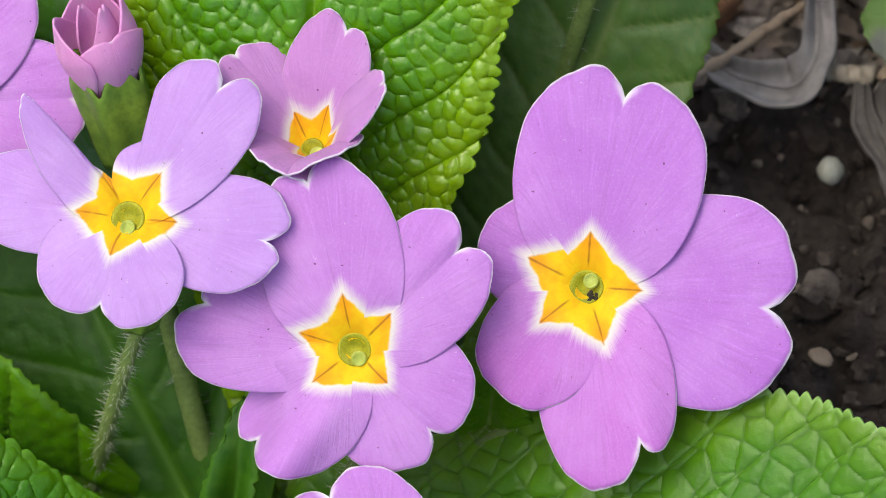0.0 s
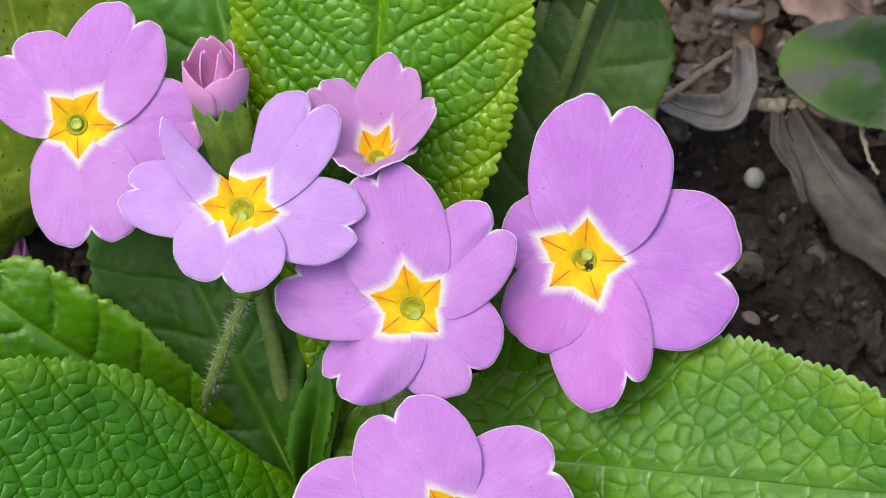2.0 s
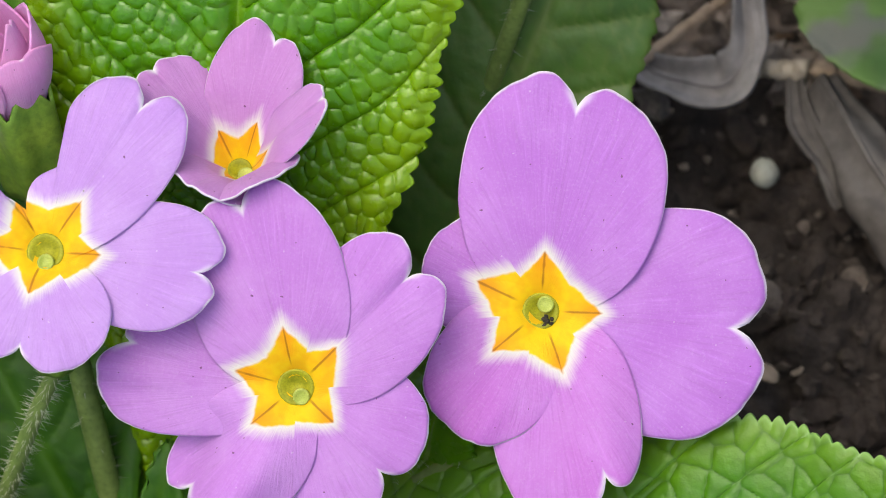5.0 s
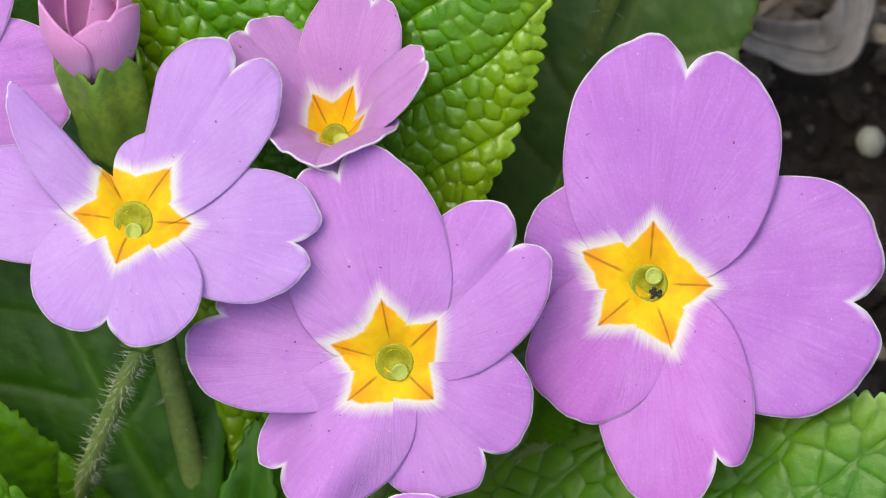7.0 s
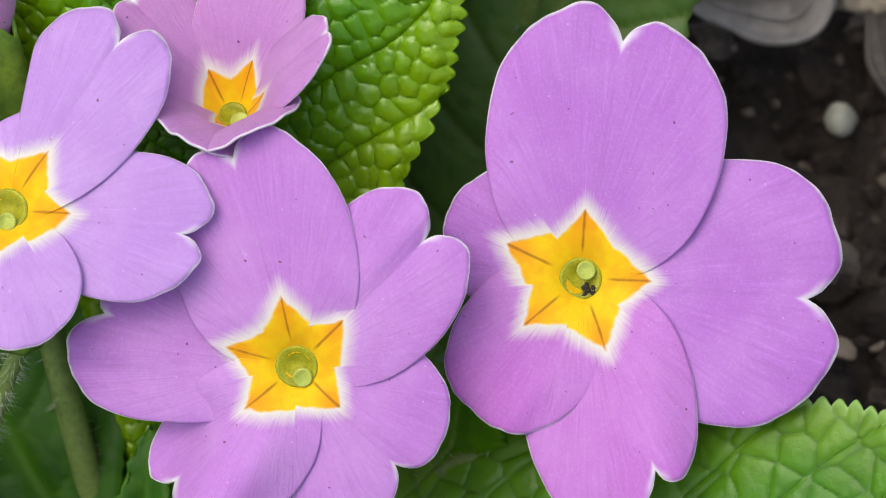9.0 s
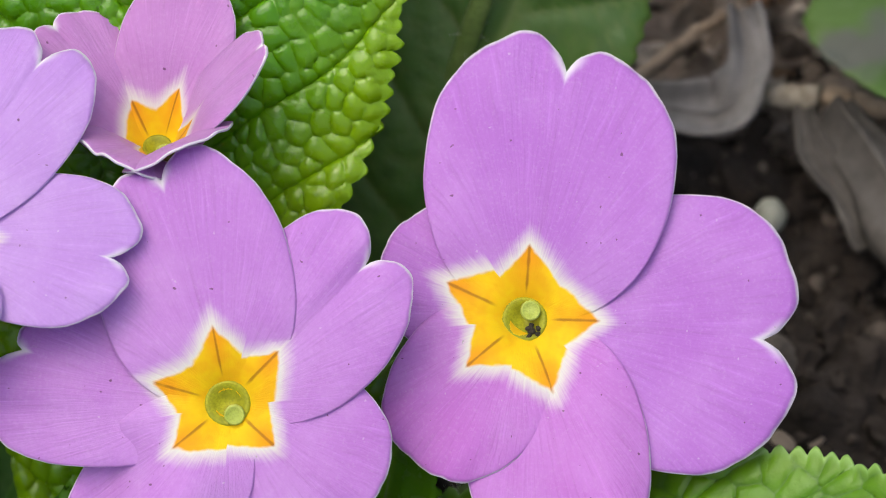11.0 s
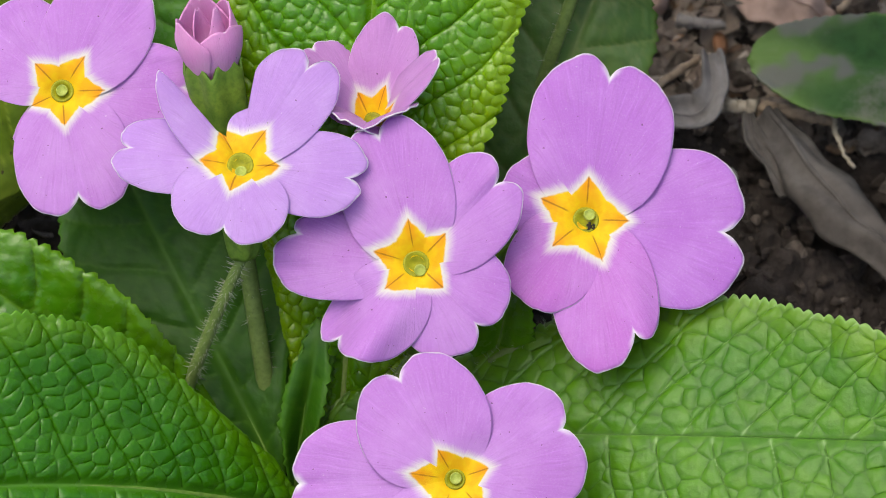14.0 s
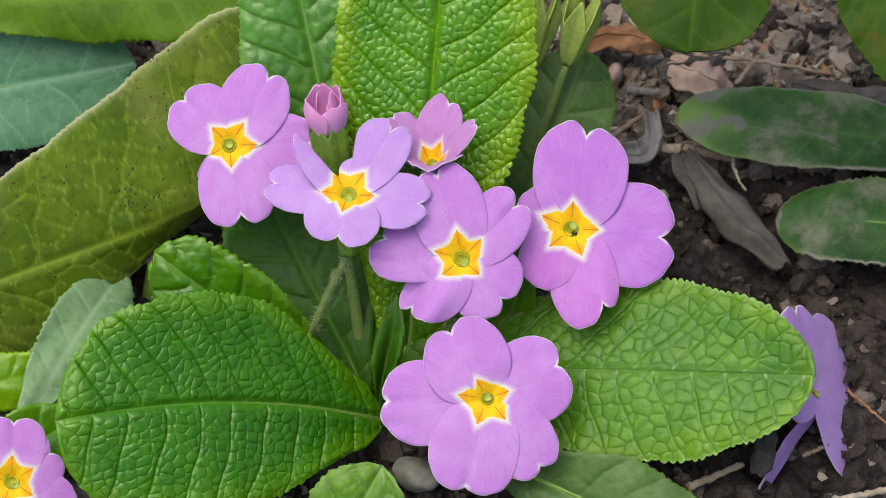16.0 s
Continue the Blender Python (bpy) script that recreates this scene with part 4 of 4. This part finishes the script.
def dry_leaf(line, half, label, mat, seed, h=2.5, curl=0.5, taper=True, name="dead_leaf"):
    """A withered leaf or strip that lies along a line of places on the soil."""
    rng = np.random.RandomState(seed)
    ctrl = [soil_site(a, b, hh) for a, b, hh in line]
    n, k = 40, 17
    rows = []
    for i in range(n):
        f = i / (n - 1) * (len(ctrl) - 1)
        j = min(int(f), len(ctrl) - 2)
        p0, p1, p2, p3 = ctrl[max(j - 1, 0)], ctrl[j], ctrl[j + 1], ctrl[min(j + 2, len(ctrl) - 1)]
        t = f - j
        rows.append(0.5 * ((2 * p1) + (p2 - p0) * t + (2 * p0 - 5 * p1 + 4 * p2 - p3) * t * t + (3 * p1 - p0 - 3 * p2 + p3) * t ** 3))
    P = np.zeros((n, k, 3))
    ph = rng.rand(4) * 6.28
    for i in range(n):
        d = (rows[min(i + 1, n - 1)] - rows[max(i - 1, 0)]).normalized()
        side = d.cross(Vector((0, 0, 1))).normalized()
        s = i / (n - 1)
        w = half / 1000 * (math.sin(math.pi * (0.08 + 0.86 * s)) ** 0.6 if taper else 1.0) * (1 + 0.12 * math.sin(11 * s + ph[0]))
        for j in range(k):
            t = -1 + 2 * j / (k - 1)
            z = curl * half / 1000 * (t * t - 0.4) + 0.12 * half / 1000 * math.sin(6 * t + 9 * s + ph[1]) + 0.1 * half / 1000 * math.sin(23 * s + ph[2])
            e = 1 + 0.06 * math.sin(31 * s + ph[3] + t)
            P[i, j] = rows[i] + side * (w * t * e) + Vector((0, 0, z))
    ob = thing(name, ctrl[0], label, "dead leaf")
    part("blade", relative(sheet_mesh("blade", P), ob), mat, ob, thick=0.0004)
    k2 = k // 2
    pts = [Vector(P[i, k2]) + Vector((0, 0, 0.0001)) for i in range(0, n, 3)]
    me = tube_mesh("midrib", pts, [0.00035 * (1.1 - i / len(pts)) * (half / 3) ** 0.5 for i in range(len(pts))], 7)
    part("midrib", relative(me, ob), mat, ob)
    return ob


def stone(a, b, size, label, mat, seed, squash=0.8, name="pebble", h=0.6):
    pts, faces = lump(random.Random(seed), size / 1000, squash, 0.12, 3)
    me = bpy.data.meshes.new(name)
    me.from_pydata(pts, [], faces)
    me.update()
    ob = part(name, me, mat)
    ob.location = soil_site(a, b, size * h)
    return tagged(ob, label, "stone")


stone(1168, 347, 1.45, "small pale round pebble in the soil", PEBBLE, 2, 0.9)
stone(735, 838, 3.6, "grey stone half buried in the soil", STONE, 4, 0.8, "stone")
stone(1053, 214, 2.2, "curled orange brown bark chip", BROWN, 6, 0.5, "bark_chip")
stone(1159, 186, 1.7, "orange brown bark chip", BROWN, 8, 0.5, "bark_chip")
stone(1085, 130, 2.6, "pale chip of dry bark", DEAD_PINK, 10, 0.5, "bark_chip")
stone(1177, 503, 1.3, "pale chip of dry straw", STRAW, 12, 0.35, "straw_chip")
stick((1010, 290), (1134, 203), 0.62, "straight dry brown stick on the soil", STRAW, 1, h=3.5)
stick((1150, 261), (1202, 262), 0.75, "short bleached stick on the soil", PALE_STRAW, 2, h=3.0, end=1.3)
stick((1205, 260), (1292, 280), 0.85, "flat dry brown stalk on the soil", STRAW, 3, h=2.5)
stick((1294, 262), (1316, 336), 0.35, "thin pale rootlet on the soil", PALE_STRAW, 4, bow=0.8, h=3.5)
stick((1225, 96), (1450, 128), 0.45, "thin dry twig on the soil", STRAW, 5, bow=-0.6, h=4)
stick((1300, 148), (1338, 98), 0.5, "short dry twig on the soil", STRAW, 6, h=4)
stick((1110, 158), (1165, 164), 0.8, "short grey chip of wood", DEAD, 7, h=3)
stick((1215, 862), (1312, 820), 0.75, "short dry brown stick on the soil", STRAW, 8, h=2.5)
stick((1470, 886), (1600, 858), 0.7, "pale dry stick on the soil", PALE_STRAW, 9, h=2.5)
stick((1496, 688), (1570, 752), 0.3, "thin dark twig on the soil", BROWN, 10, h=2.5)
stick((1418, 806), (1462, 786), 0.4, "thin dry straw on the soil", STRAW, 11, h=2.5)
dry_leaf([(1040, 246, 3), (1085, 266, 4), (1132, 270, 5), (1152, 238, 6), (1148, 196, 5)], 2.0, "curled grey withered leaf on the soil", DEAD, 1, curl=0.5)
dry_leaf([(1215, 268, 4), (1250, 320, 5), (1300, 380, 5), (1345, 425, 4), (1385, 470, 3)], 3.6, "long grey brown withered leaf on the soil", DEAD_DARK, 2, curl=-0.5)
dry_leaf([(1192, 262, 3), (1200, 300, 4), (1222, 335, 4), (1236, 368, 3)], 1.0, "narrow curled withered strip on the soil", DEAD_DARK, 3)
dry_leaf([(1185, 105, 3), (1230, 130, 5), (1270, 150, 4), (1300, 168, 1)], 4.2, "rosy brown withered leaf on the soil", DEAD_PINK, 4, curl=-0.4)
dry_leaf([(1020, 78, 4), (1075, 62, 7), (1130, 66, 6), (1165, 84, 3)], 3.0, "brown withered leaf on the soil", BROWN, 5, curl=-0.5)
dry_leaf([(1335, 838, 3), (1348, 805, 5), (1352, 770, 4), (1350, 745, 2)], 2.2, "brown withered scrap on the soil", DEAD_DARK, 6, curl=-0.4)
dry_leaf([(1160, 120, 3), (1220, 112, 4), (1280, 96, 4)], 2.6, "dark grey withered leaf on the soil", DEAD_DARK, 7, curl=-0.4)
dry_leaf([(1400, 150, 2), (1470, 165, 5), (1560, 175, 5), (1640, 190, 2)], 3.5, "brown withered leaf under the green one", DEAD_DARK, 8, curl=-0.4)
